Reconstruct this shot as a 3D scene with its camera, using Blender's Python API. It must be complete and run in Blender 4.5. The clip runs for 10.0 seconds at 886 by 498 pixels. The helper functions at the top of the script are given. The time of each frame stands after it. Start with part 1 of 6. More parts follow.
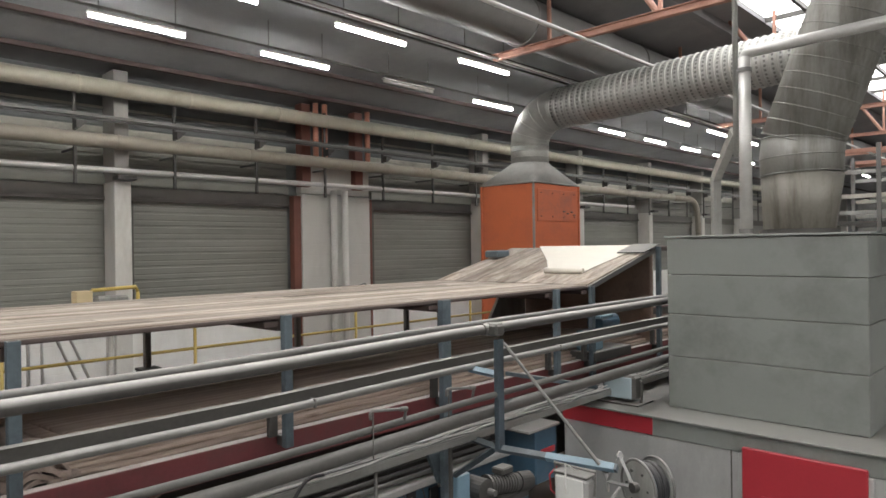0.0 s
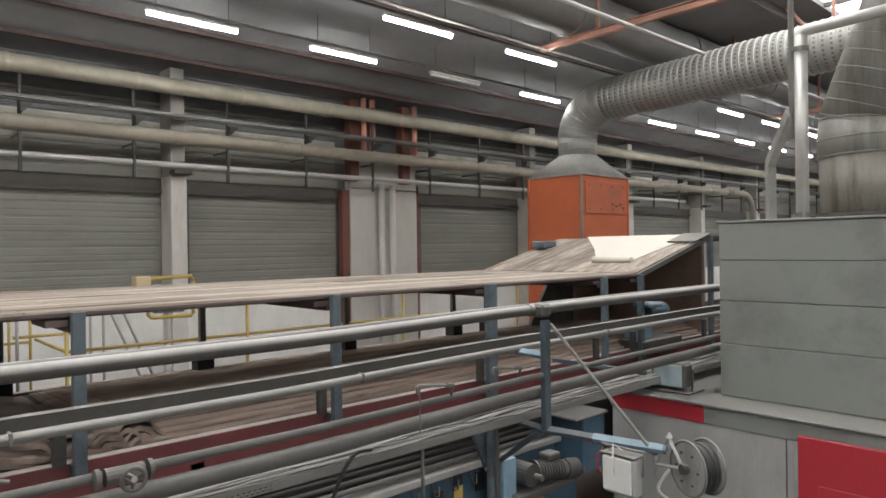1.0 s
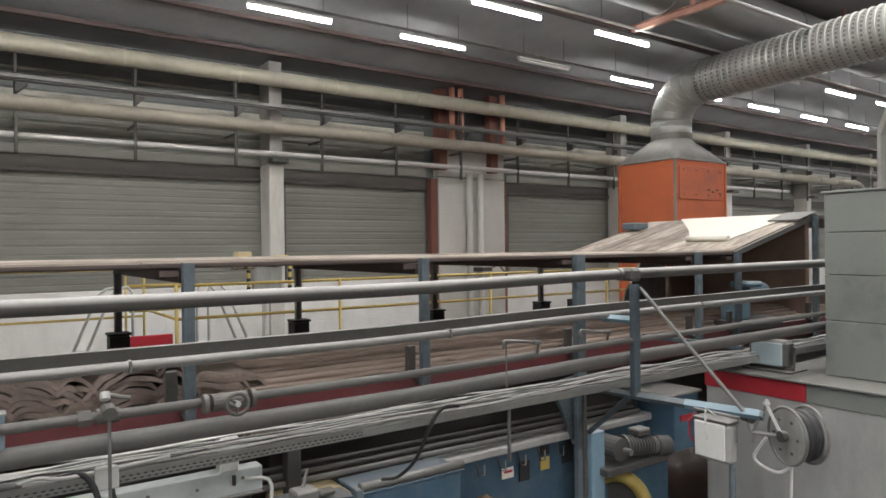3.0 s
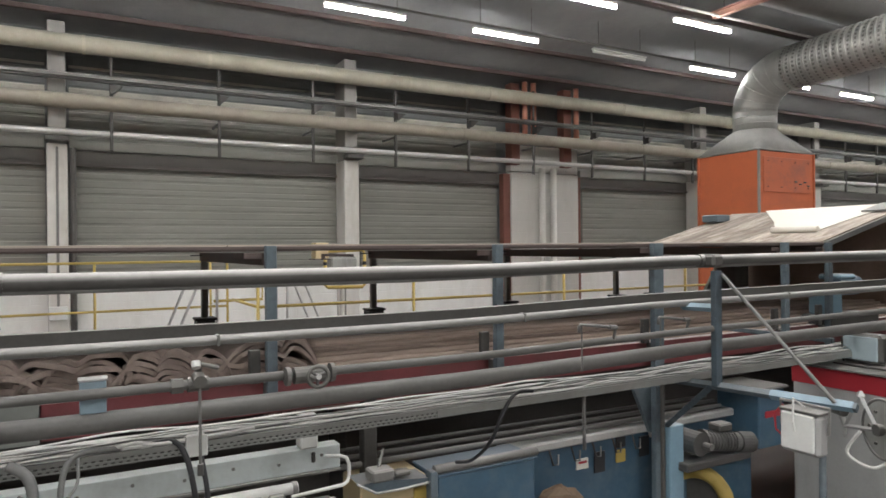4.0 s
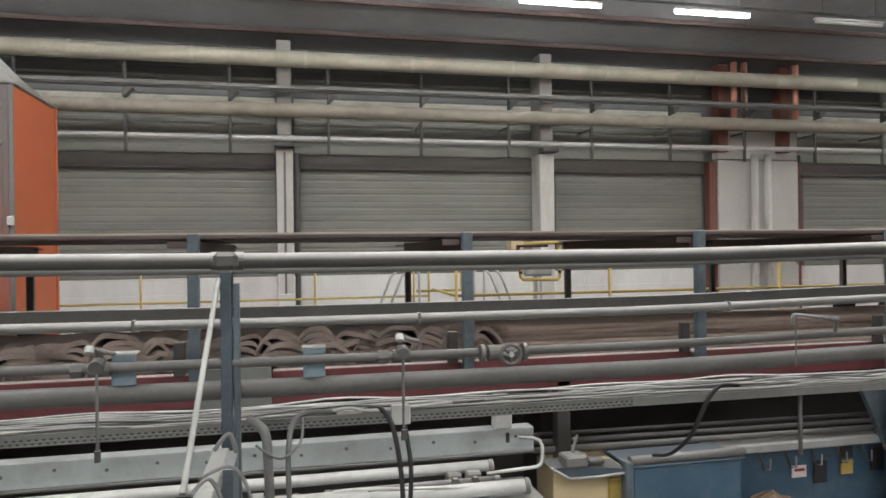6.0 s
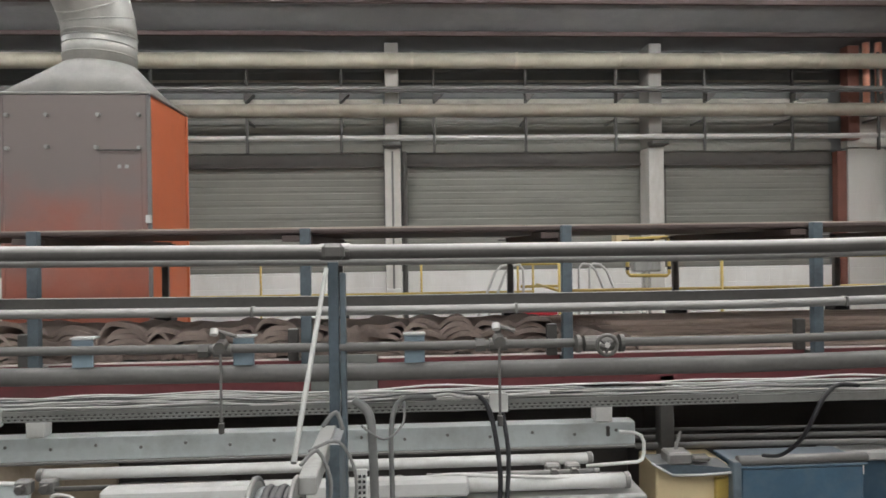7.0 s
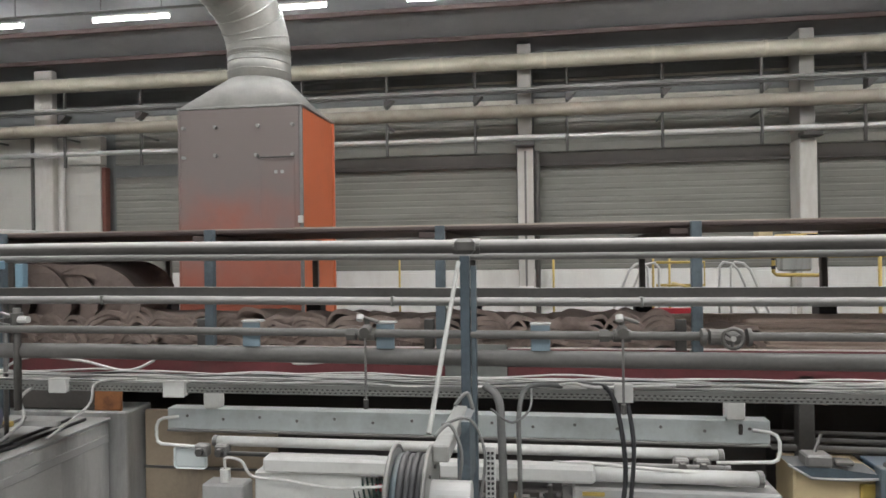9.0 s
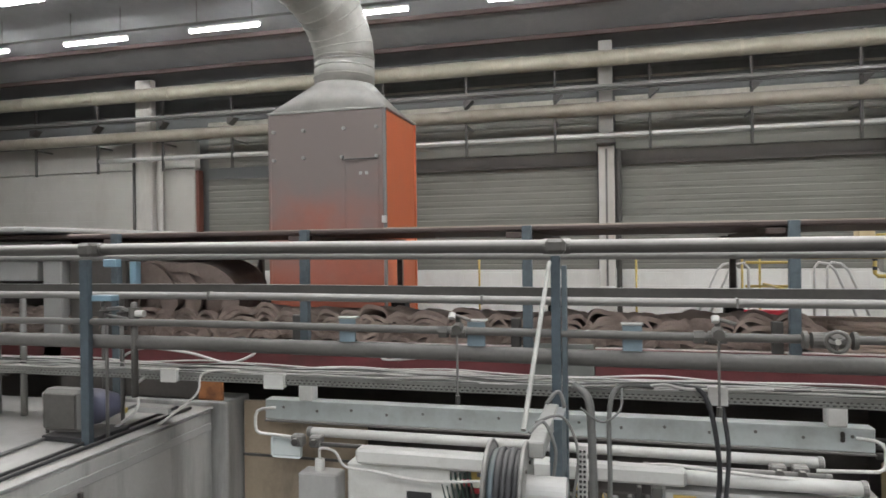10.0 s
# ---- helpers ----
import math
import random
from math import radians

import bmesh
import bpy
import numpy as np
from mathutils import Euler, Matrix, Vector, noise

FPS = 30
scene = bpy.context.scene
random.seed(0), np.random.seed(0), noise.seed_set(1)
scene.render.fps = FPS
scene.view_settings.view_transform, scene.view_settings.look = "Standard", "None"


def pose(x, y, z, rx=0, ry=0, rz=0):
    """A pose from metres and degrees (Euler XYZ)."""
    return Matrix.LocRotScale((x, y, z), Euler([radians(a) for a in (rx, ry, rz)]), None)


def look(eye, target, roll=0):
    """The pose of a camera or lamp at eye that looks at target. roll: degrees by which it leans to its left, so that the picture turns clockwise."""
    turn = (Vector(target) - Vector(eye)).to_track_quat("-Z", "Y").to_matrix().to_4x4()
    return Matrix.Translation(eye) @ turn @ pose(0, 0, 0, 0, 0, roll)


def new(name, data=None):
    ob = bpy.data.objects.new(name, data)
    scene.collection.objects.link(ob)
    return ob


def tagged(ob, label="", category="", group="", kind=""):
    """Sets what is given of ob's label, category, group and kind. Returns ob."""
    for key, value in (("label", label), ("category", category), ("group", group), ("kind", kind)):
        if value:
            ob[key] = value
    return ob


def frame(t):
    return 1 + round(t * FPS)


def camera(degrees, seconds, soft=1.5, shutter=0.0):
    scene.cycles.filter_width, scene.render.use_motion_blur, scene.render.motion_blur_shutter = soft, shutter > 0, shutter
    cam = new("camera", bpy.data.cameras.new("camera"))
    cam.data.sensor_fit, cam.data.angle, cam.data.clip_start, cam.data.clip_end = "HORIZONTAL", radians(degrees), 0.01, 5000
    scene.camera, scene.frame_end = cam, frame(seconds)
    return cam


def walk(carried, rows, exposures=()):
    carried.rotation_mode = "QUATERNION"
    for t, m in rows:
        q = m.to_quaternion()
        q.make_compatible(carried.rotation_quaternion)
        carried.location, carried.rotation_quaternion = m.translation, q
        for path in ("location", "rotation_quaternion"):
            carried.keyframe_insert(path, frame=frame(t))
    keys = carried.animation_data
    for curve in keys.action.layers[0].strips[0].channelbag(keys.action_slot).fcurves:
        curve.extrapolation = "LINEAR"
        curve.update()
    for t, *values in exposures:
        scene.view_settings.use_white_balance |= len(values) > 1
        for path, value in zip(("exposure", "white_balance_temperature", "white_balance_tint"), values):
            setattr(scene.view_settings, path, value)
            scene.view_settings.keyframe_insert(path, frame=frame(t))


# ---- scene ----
cam = camera(66.62, 10.0, soft=1.6, shutter=0.25)
# seconds, x, y, z, yaw, pitch, lean to the left
PATH = [
    (0, 0.434, 0.353, 3.885, -46.33, -0.12, -0.79),
    (0.5, 0.429, 0.342, 3.823, -44.40, -0.09, -0.83),
    (1, 0.416, 0.332, 3.746, -42.35, -0.11, -0.80),
    (1.5, 0.407, 0.319, 3.672, -40.45, -0.07, -0.74),
    (2, 0.400, 0.303, 3.607, -38.55, -0.06, -0.68),
    (3.5, 0.368, 0.282, 3.424, -32.30, -0.06, -0.61),
    (4, 0.354, 0.280, 3.378, -28.83, -0.03, -0.56),
    (4.5, 0.348, 0.268, 3.352, -24.97, 0.00, -0.60),
    (5, 0.345, 0.253, 3.335, -20.57, -0.00, -0.76),
    (5.5, 0.343, 0.240, 3.317, -16.50, 0.01, -0.73),
    (7, 0.393, 0.106, 3.271, -3.12, -0.16, -0.80),
    (7.5, 0.410, 0.048, 3.247, 1.10, -0.07, -0.84),
    (8, 0.439, 0.002, 3.240, 3.82, -0.05, -0.82),
    (8.5, 0.448, -0.063, 3.244, 5.80, -0.06, -0.80),
    (9, 0.439, -0.133, 3.245, 8.30, -0.04, -0.79),
    (9.5, 0.411, -0.182, 3.246, 11.10, -0.03, -0.75),
    (10, 0.363, -0.224, 3.251, 14.61, -0.05, -0.70),
]
walk(cam, [(t, pose(x, y, z, 0, 0, a) @ pose(0, 0, 0, 90 + p, 0, 0) @ pose(0, 0, 0, 0, 0, r)) for t, x, y, z, a, p, r in PATH],
     exposures=[(0.0, 0.29, 6480, 10), (2.2, 0.34, 6420, 10), (4.5, 0.50, 6400, 10), (5.7, 0.50, 6360, 10), (7.0, 0.48, 6330, 10), (10.0, 0.48, 6290, 10)])

# ---- world, sun, large lights, exposure ----
world = bpy.data.worlds.new("sky")
scene.world = world
world.use_nodes = True
wn = world.node_tree.nodes
sky = wn.new("ShaderNodeTexSky")
sky.sky_type, sky.sun_disc = "NISHITA", False
sky.sun_elevation, sky.sun_rotation = radians(38), radians(200)
world.node_tree.links.new(sky.outputs[0], wn["Background"].inputs[0])
wn["Background"].inputs[1].default_value = 0.10
sun = new("sun", bpy.data.lights.new("sun", "SUN"))
sun.data.energy, sun.data.angle, sun.data.color = 0.8, radians(12), (1.0, 0.96, 0.9)
sun.matrix_world = look((0, 0, 30), (4, 14, 0))

# ---- materials ----
def nodes_of(m):
    m.use_nodes = True
    return m.node_tree.nodes, m.node_tree.links, m.node_tree.nodes["Principled BSDF"]


def mat(name, colour, rough=0.6, metal=0.0, var=0.18, scale=2.0, bump=0.15, grain=40.0, toplight_dust=0.0, streak=(1, 1, 1), stain=None, toplight_dust_colour=(0.36, 0.33, 0.30), joints=None, local=False, toplight_dust_from=(0.55, 1.0)):
    """Paint or metal with grain and stains at two scales; dust and painted top light pale what faces up."""
    m = bpy.data.materials.new(name)
    n, l, bsdf = nodes_of(m)
    co = n.new("ShaderNodeNewGeometry")
    mp = n.new("ShaderNodeMapping")
    mp.inputs["Scale"].default_value = streak
    tc = n.new("ShaderNodeTexCoord")
    where = tc.outputs["Object"] if local else co.outputs["Position"]
    l.new(where, mp.inputs["Vector"])
    big = n.new("ShaderNodeTexNoise")
    big.inputs["Scale"].default_value, big.inputs["Detail"].default_value, big.inputs["Roughness"].default_value = scale, 6, 0.65
    fine = n.new("ShaderNodeTexNoise")
    fine.inputs["Scale"].default_value, fine.inputs["Detail"].default_value = grain, 3
    l.new(mp.outputs[0], big.inputs["Vector"])
    l.new(mp.outputs[0], fine.inputs["Vector"])
    add = n.new("ShaderNodeMath")
    add.operation = "MULTIPLY_ADD"
    add.inputs[1].default_value = 0.35
    l.new(fine.outputs[0], add.inputs[0])
    l.new(big.outputs[0], add.inputs[2])
    ramp = n.new("ShaderNodeMapRange")
    ramp.inputs["From Min"].default_value, ramp.inputs["From Max"].default_value = 0.35, 1.0
    ramp.inputs["To Min"].default_value, ramp.inputs["To Max"].default_value = 1 - var, 1 + var
    l.new(add.outputs[0], ramp.inputs["Value"])
    oi = n.new("ShaderNodeObjectInfo")
    vary = n.new("ShaderNodeMapRange")
    vary.inputs["To Min"].default_value, vary.inputs["To Max"].default_value = 1 - var * 0.5, 1 + var * 0.5
    l.new(oi.outputs["Random"], vary.inputs["Value"])
    both = n.new("ShaderNodeMath")
    both.operation = "MULTIPLY"
    l.new(ramp.outputs[0], both.inputs[0])
    l.new(vary.outputs[0], both.inputs[1])
    mul = n.new("ShaderNodeVectorMath")
    mul.operation = "SCALE"
    mul.inputs[0].default_value = colour
    l.new(both.outputs[0], mul.inputs["Scale"])
    last = mul.outputs[0]
    if stain:
        st = n.new("ShaderNodeTexNoise")
        st.inputs["Scale"].default_value, st.inputs["Detail"].default_value, st.inputs["Roughness"].default_value = stain[1], 8, 0.7
        mp2 = n.new("ShaderNodeMapping")
        mp2.inputs["Location"].default_value = (3.1, 7.7, 1.3)
        mp2.inputs["Scale"].default_value = stain[3] if len(stain) > 3 else (1, 1, 1)
        l.new(where, mp2.inputs["Vector"])
        l.new(mp2.outputs[0], st.inputs["Vector"])
        sr = n.new("ShaderNodeMapRange")
        sr.inputs["From Min"].default_value, sr.inputs["From Max"].default_value = 0.48, 0.66
        sr.inputs["To Max"].default_value = stain[2]
        l.new(st.outputs[0], sr.inputs["Value"])
        mx = n.new("ShaderNodeMix")
        mx.data_type = "RGBA"
        mx.inputs["B"].default_value = (*stain[0], 1)
        l.new(sr.outputs[0], mx.inputs["Factor"])
        l.new(last, mx.inputs["A"])
        last = mx.outputs["Result"]
    if toplight_dust:
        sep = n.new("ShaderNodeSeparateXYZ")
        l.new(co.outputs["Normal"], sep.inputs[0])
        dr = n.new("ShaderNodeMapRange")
        dr.inputs["From Min"].default_value, dr.inputs["From Max"].default_value = toplight_dust_from
        dr.inputs["To Max"].default_value = toplight_dust
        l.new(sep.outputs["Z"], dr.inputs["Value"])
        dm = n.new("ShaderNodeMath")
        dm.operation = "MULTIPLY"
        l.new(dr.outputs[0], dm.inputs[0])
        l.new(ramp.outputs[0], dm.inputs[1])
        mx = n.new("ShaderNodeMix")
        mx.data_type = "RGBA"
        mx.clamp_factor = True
        mx.inputs["B"].default_value = (*toplight_dust_colour, 1)
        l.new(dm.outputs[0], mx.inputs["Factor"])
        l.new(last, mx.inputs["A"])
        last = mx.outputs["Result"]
    l.new(last, bsdf.inputs["Base Color"])
    rr = n.new("ShaderNodeMapRange")
    rr.inputs["To Min"].default_value, rr.inputs["To Max"].default_value = max(0.05, rough - 0.12), min(1, rough + 0.15)
    l.new(big.outputs[0], rr.inputs["Value"])
    l.new(rr.outputs[0], bsdf.inputs["Roughness"])
    bsdf.inputs["Metallic"].default_value = metal
    bp = n.new("ShaderNodeBump")
    bp.inputs["Strength"].default_value, bp.inputs["Distance"].default_value = bump, 0.01
    l.new(add.outputs[0], bp.inputs["Height"])
    l.new(bp.outputs[0], bsdf.inputs["Normal"])
    if joints:
        br = n.new("ShaderNodeTexBrick")
        br.inputs["Scale"].default_value = 1.0
        br.inputs["Brick Width"].default_value, br.inputs["Row Height"].default_value, br.inputs["Mortar Size"].default_value = joints[0], joints[1], 0.006
        sw = n.new("ShaderNodeMapping")
        sw.inputs["Rotation"].default_value = (radians(-90), 0, 0)
        l.new(co.outputs["Position"], sw.inputs["Vector"])
        l.new(sw.outputs[0], br.inputs["Vector"])
        b2 = n.new("ShaderNodeBump")
        b2.invert = True
        b2.inputs["Strength"].default_value, b2.inputs["Distance"].default_value = 0.5, 0.01
        l.new(br.outputs["Fac"], b2.inputs["Height"])
        l.new(bp.outputs[0], b2.inputs["Normal"])
        l.new(b2.outputs[0], bsdf.inputs["Normal"])
    return m


def glow(name, colour, strength):
    m = bpy.data.materials.new(name)
    n, l, bsdf = nodes_of(m)
    bsdf.inputs["Base Color"].default_value = (0.8, 0.8, 0.8, 1)
    bsdf.inputs["Emission Color"].default_value = (*colour, 1)
    bsdf.inputs["Emission Strength"].default_value = strength
    return m


M_white = mat("white_painted_block", (0.82, 0.81, 0.775), 0.75, var=0.07, scale=0.8, stain=((0.6, 0.57, 0.52), 1.1, 0.4, (1, 1, 0.35)), joints=(0.5, 0.25))
M_clad = mat("grey_sheet_cladding", (0.245, 0.24, 0.213), 0.5, 0.1, var=0.12, scale=1.2, streak=(0.4, 1, 2.5), stain=((0.17, 0.165, 0.15), 0.9, 0.5, (0.5, 1, 3)))
M_clad_light = mat("pale_sheet_cladding", (0.52, 0.50, 0.43), 0.6, var=0.16, scale=1.6, stain=((0.2, 0.19, 0.17), 1.2, 0.6))
M_clad_dark = mat("dark_sheet_cladding", (0.16, 0.165, 0.165), 0.65, var=0.14, scale=1.5)
M_lintel = mat("dark_steel_lintel", (0.11, 0.10, 0.09), 0.6, var=0.2)
M_column = mat("grey_white_column_paint", (0.62, 0.60, 0.56), 0.7, var=0.10, scale=2, stain=((0.4, 0.36, 0.3), 1.7, 0.4, (1, 1, 0.3)))
M_shaft = mat("dusty_grey_shaft_paint", (0.34, 0.325, 0.30), 0.7, var=0.12, scale=2)
M_hood = mat("dusty_hood_sheet", (0.46, 0.455, 0.43), 0.65, 0.15, var=0.12, scale=4, stain=((0.33, 0.32, 0.30), 2.0, 0.5))
M_ceiling = mat("dark_roof_sheet", (0.23, 0.23, 0.235), 0.85, var=0.2, scale=0.6, stain=((0.33, 0.325, 0.32), 0.5, 0.6))
M_purlin = mat("oxide_red_steel", (0.18, 0.07, 0.05), 0.6, var=0.2, toplight_dust=0.3)
M_purlin_dark = mat("dark_red_steel", (0.095, 0.066, 0.062), 0.7, var=0.25)
M_truss = mat("orange_primer_steel", (0.45, 0.245, 0.185), 0.6, var=0.15, toplight_dust=0.4, stain=((0.30, 0.12, 0.085), 2.0, 0.5))
M_floor = mat("stained_concrete", (0.16, 0.155, 0.15), 0.7, var=0.25, scale=0.9, bump=0.3)
M_orange = mat("orange_sheet_paint", (0.66, 0.17, 0.07), 0.5, var=0.07, scale=1.2, stain=((0.42, 0.12, 0.07), 1.2, 0.35))
M_orange_dirty = mat("orange_sheet_under_grime", (0.62, 0.17, 0.08), 0.55, var=0.10, scale=1.1, stain=((0.30, 0.13, 0.10), 1.4, 0.7))
M_galv = mat("galvanised_sheet", (0.47, 0.47, 0.44), 0.42, 0.45, var=0.14, scale=6, bump=0.08, stain=((0.34, 0.33, 0.30), 2.0, 0.5), toplight_dust=0.25)
M_galv_dull = mat("dull_galvanised_sheet", (0.36, 0.36, 0.338), 0.5, 0.3, var=0.16, scale=3, stain=((0.22, 0.21, 0.19), 1.3, 0.7, (3, 3, 0.5)))
M_duct_dark = mat("dark_grey_duct_sheet", (0.22, 0.215, 0.208), 0.6, 0.1, var=0.2, scale=2, toplight_dust=0.3, toplight_dust_colour=(0.28, 0.27, 0.25))
M_rust = mat("rust_red_grime_on_sheet", (0.30, 0.10, 0.07), 0.6, var=0.2, scale=1.5, stain=((0.20, 0.13, 0.11), 1.5, 0.6))
M_bright_dusty = mat("dusty_bright_steel", (0.25, 0.243, 0.232), 0.42, 0.6, var=0.15, scale=6, toplight_dust=0.2, toplight_dust_colour=(0.40, 0.385, 0.36))
M_cream = mat("cream_pipe_jacket", (0.46, 0.43, 0.345), 0.5, 0.15, var=0.12, scale=2.2, stain=((0.27, 0.24, 0.18), 1.5, 0.5), toplight_dust=0.45)
M_tan = mat("dirty_pipe_jacket", (0.345, 0.31, 0.255), 0.55, 0.15, var=0.15, scale=2.2, stain=((0.2, 0.17, 0.13), 1.5, 0.5), toplight_dust=0.4)
M_steel = mat("dusty_grey_steel_pipe", (0.185, 0.18, 0.17), 0.45, 0.3, var=0.18, scale=5, toplight_dust=0.5, toplight_dust_colour=(0.46, 0.44, 0.41))
# Pale tops of these two: dust plus top light put into the colour
M_steel_dark = mat("dark_painted_steel", (0.082, 0.078, 0.072), 0.5, 0.2, var=0.25, scale=5, toplight_dust=0.58, toplight_dust_colour=(0.47, 0.45, 0.42))
M_pipe_dusty_toplit = mat("dark_pipe_dusty_toplit", (0.085, 0.08, 0.074), 0.5, 0.2, var=0.2, scale=5, toplight_dust=0.95, toplight_dust_colour=(0.45, 0.436, 0.414), toplight_dust_from=(0.05, 0.9))
M_pier = mat("greyed_white_wall_paint", (0.56, 0.545, 0.505), 0.75, var=0.08, scale=0.8, stain=((0.42, 0.39, 0.35), 1.1, 0.4, (1, 1, 0.35)), joints=(0.5, 0.25))
M_tray = mat("dusty_tray_sheet", (0.27, 0.27, 0.255), 0.5, 0.25, var=0.16, scale=3, stain=((0.17, 0.165, 0.15), 1.6, 0.6))
M_pipe_grey = mat("dull_grey_pipe_paint", (0.125, 0.12, 0.112), 0.5, 0.2, var=0.2, scale=5, toplight_dust=0.3, toplight_dust_colour=(0.28, 0.27, 0.25), stain=((0.07, 0.066, 0.06), 3, 0.6, (0.3, 1, 1)))
M_bright = mat("bright_steel_pipe", (0.58, 0.57, 0.545), 0.36, 0.4, var=0.12, scale=7, toplight_dust=0.3, toplight_dust_colour=(0.55, 0.52, 0.49))
M_blue = mat("worn_blue_grey_paint", (0.108, 0.138, 0.156), 0.5, var=0.25, scale=5, stain=((0.045, 0.055, 0.065), 3.0, 0.75), toplight_dust=0.4)
M_blue_light = mat("light_blue_paint", (0.20, 0.315, 0.39), 0.5, var=0.14, scale=6, toplight_dust=0.5, toplight_dust_colour=(0.5, 0.48, 0.45))
M_blue_pale = mat("dusty_pale_blue_paint", (0.20, 0.27, 0.315), 0.55, var=0.16, scale=7, toplight_dust=0.4, stain=((0.17, 0.20, 0.22), 6.0, 0.5))
M_blue_deep = mat("deep_blue_machine_paint", (0.052, 0.105, 0.155), 0.45, var=0.2, scale=3, stain=((0.10, 0.14, 0.17), 4.0, 0.6), toplight_dust=0.35, toplight_dust_colour=(0.40, 0.39, 0.38))
M_red = mat("red_gloss_paint", (0.42, 0.032, 0.045), 0.35, var=0.10, scale=2)
M_red_dirty = mat("dusty_dark_red_paint", (0.165, 0.040, 0.044), 0.5, var=0.3, scale=3, stain=((0.12, 0.055, 0.052), 2.0, 0.7), toplight_dust=0.95, toplight_dust_colour=(0.60, 0.54, 0.51))
M_panel = mat("grey_green_oven_panel", (0.245, 0.255, 0.238), 0.45, 0.15, var=0.07, scale=1.2, stain=((0.15, 0.155, 0.142), 1.3, 0.6), toplight_dust=0.4)
M_panel_pale = mat("pale_grey_machine_panel", (0.42, 0.42, 0.405), 0.5, 0.1, var=0.10, scale=1.3, stain=((0.27, 0.26, 0.25), 1.6, 0.55, (1, 1, 0.4)), toplight_dust=0.35)
M_guard = mat("pale_green_grey_guard_paint", (0.56, 0.605, 0.60), 0.45, var=0.09, scale=2, stain=((0.33, 0.35, 0.33), 2.2, 0.5), toplight_dust=0.3)
M_offwhite = mat("off_white_enamel", (0.66, 0.66, 0.63), 0.4, var=0.08, scale=3, stain=((0.42, 0.40, 0.37), 4, 0.4), toplight_dust=0.3)
M_yellow = mat("yellow_safety_paint", (0.48, 0.35, 0.09), 0.5, var=0.14, scale=4, stain=((0.5, 0.38, 0.14), 4, 0.4))
M_fabric = mat("brown_fibre_fabric", (0.235, 0.185, 0.16), 0.95, var=0.3, scale=3, bump=0.7, grain=140, toplight_dust=0.3, toplight_dust_colour=(0.33, 0.26, 0.22), stain=((0.13, 0.095, 0.08), 3.0, 0.6), local=True)
M_fabric_edge = mat("pale_brown_fabric", (0.28, 0.222, 0.19), 0.95, var=0.3, scale=5, bump=0.6, grain=140, stain=((0.15, 0.11, 0.095), 6.0, 0.6), local=True)
M_fabric_flat = mat("smooth_brown_fabric", (0.42, 0.33, 0.272), 0.95, var=0.35, scale=2.5, bump=0.4, grain=90, streak=(0.12, 3.0, 3.0), stain=((0.13, 0.09, 0.075), 2.0, 0.75, (0.12, 3.5, 3.5)))
M_fabric_dark = mat("dark_brown_fabric", (0.15, 0.112, 0.098), 0.95, var=0.25, scale=3, bump=0.6, grain=140)
M_wood = mat("weathered_board", (0.39, 0.335, 0.285), 0.85, var=0.65, scale=2.6, bump=0.7, grain=26, streak=(0.22, 5, 5), stain=((0.15, 0.105, 0.075), 1.7, 0.85, (0.3, 4.5, 4.5)))
M_brown = mat("brown_primer_sheet", (0.088, 0.064, 0.057), 0.6, var=0.2, scale=2)
M_paper = mat("cream_card_sheet", (0.74, 0.70, 0.62), 0.8, var=0.05, scale=3)
M_violet = mat("violet_blue_enamel", (0.11, 0.115, 0.17), 0.45, var=0.15, scale=5, toplight_dust=0.3)
M_valve = mat("oily_dark_cast_iron", (0.12, 0.115, 0.105), 0.5, 0.3, var=0.25, scale=9, toplight_dust=0.35)
M_black = mat("black_rubber", (0.025, 0.025, 0.027), 0.55, var=0.3, scale=6, toplight_dust=0.5, toplight_dust_colour=(0.2, 0.19, 0.18))
# Shade inside and between machine parts is put into this dark colour
M_dark = mat("dark_shaded_interior", (0.085, 0.077, 0.07), 0.8, var=0.3, scale=1.5)
M_cable = mat("pale_cable_sheath", (0.64, 0.63, 0.60), 0.6, var=0.2, scale=5, toplight_dust=0.3)
M_cable_grey = mat("grey_cable_sheath", (0.17, 0.17, 0.162), 0.6, var=0.2, scale=5)
M_copper = mat("shiny_copper_tube", (0.85, 0.40, 0.28), 0.3, 0.3, var=0.12, scale=5)
M_box = mat("beige_cardboard", (0.62, 0.50, 0.30), 0.8, var=0.08, scale=4)
M_backplate = mat("grimy_beige_paint", (0.34, 0.275, 0.20), 0.7, var=0.2, scale=2, stain=((0.15, 0.12, 0.09), 1.6, 0.7, (1, 1, 0.4)))
M_cabinet = mat("streaked_grey_cabinet_paint", (0.47, 0.47, 0.45), 0.45, 0.15, var=0.14, scale=1.6, stain=((0.20, 0.195, 0.185), 1.1, 0.65, (2.6, 2.6, 0.3)), toplight_dust=0.25)
M_jib = mat("dark_blue_grey_post_paint", (0.062, 0.085, 0.102), 0.5, var=0.3, scale=5, stain=((0.035, 0.04, 0.045), 3.0, 0.7), toplight_dust=0.4)
M_duct_oven = mat("sooty_galvanised_sheet", (0.30, 0.295, 0.272), 0.5, 0.3, var=0.18, scale=3, stain=((0.12, 0.108, 0.09), 1.2, 0.75, (3, 3, 0.35)))
M_duct_base = mat("brown_stained_galvanised_sheet", (0.25, 0.235, 0.205), 0.5, 0.25, var=0.2, scale=3, stain=((0.10, 0.08, 0.06), 1.3, 0.85, (4, 4, 0.35)))
M_end_board = mat("brown_dusty_board", (0.27, 0.19, 0.15), 0.8, var=0.25, scale=2.0, stain=((0.14, 0.09, 0.07), 1.4, 0.6))
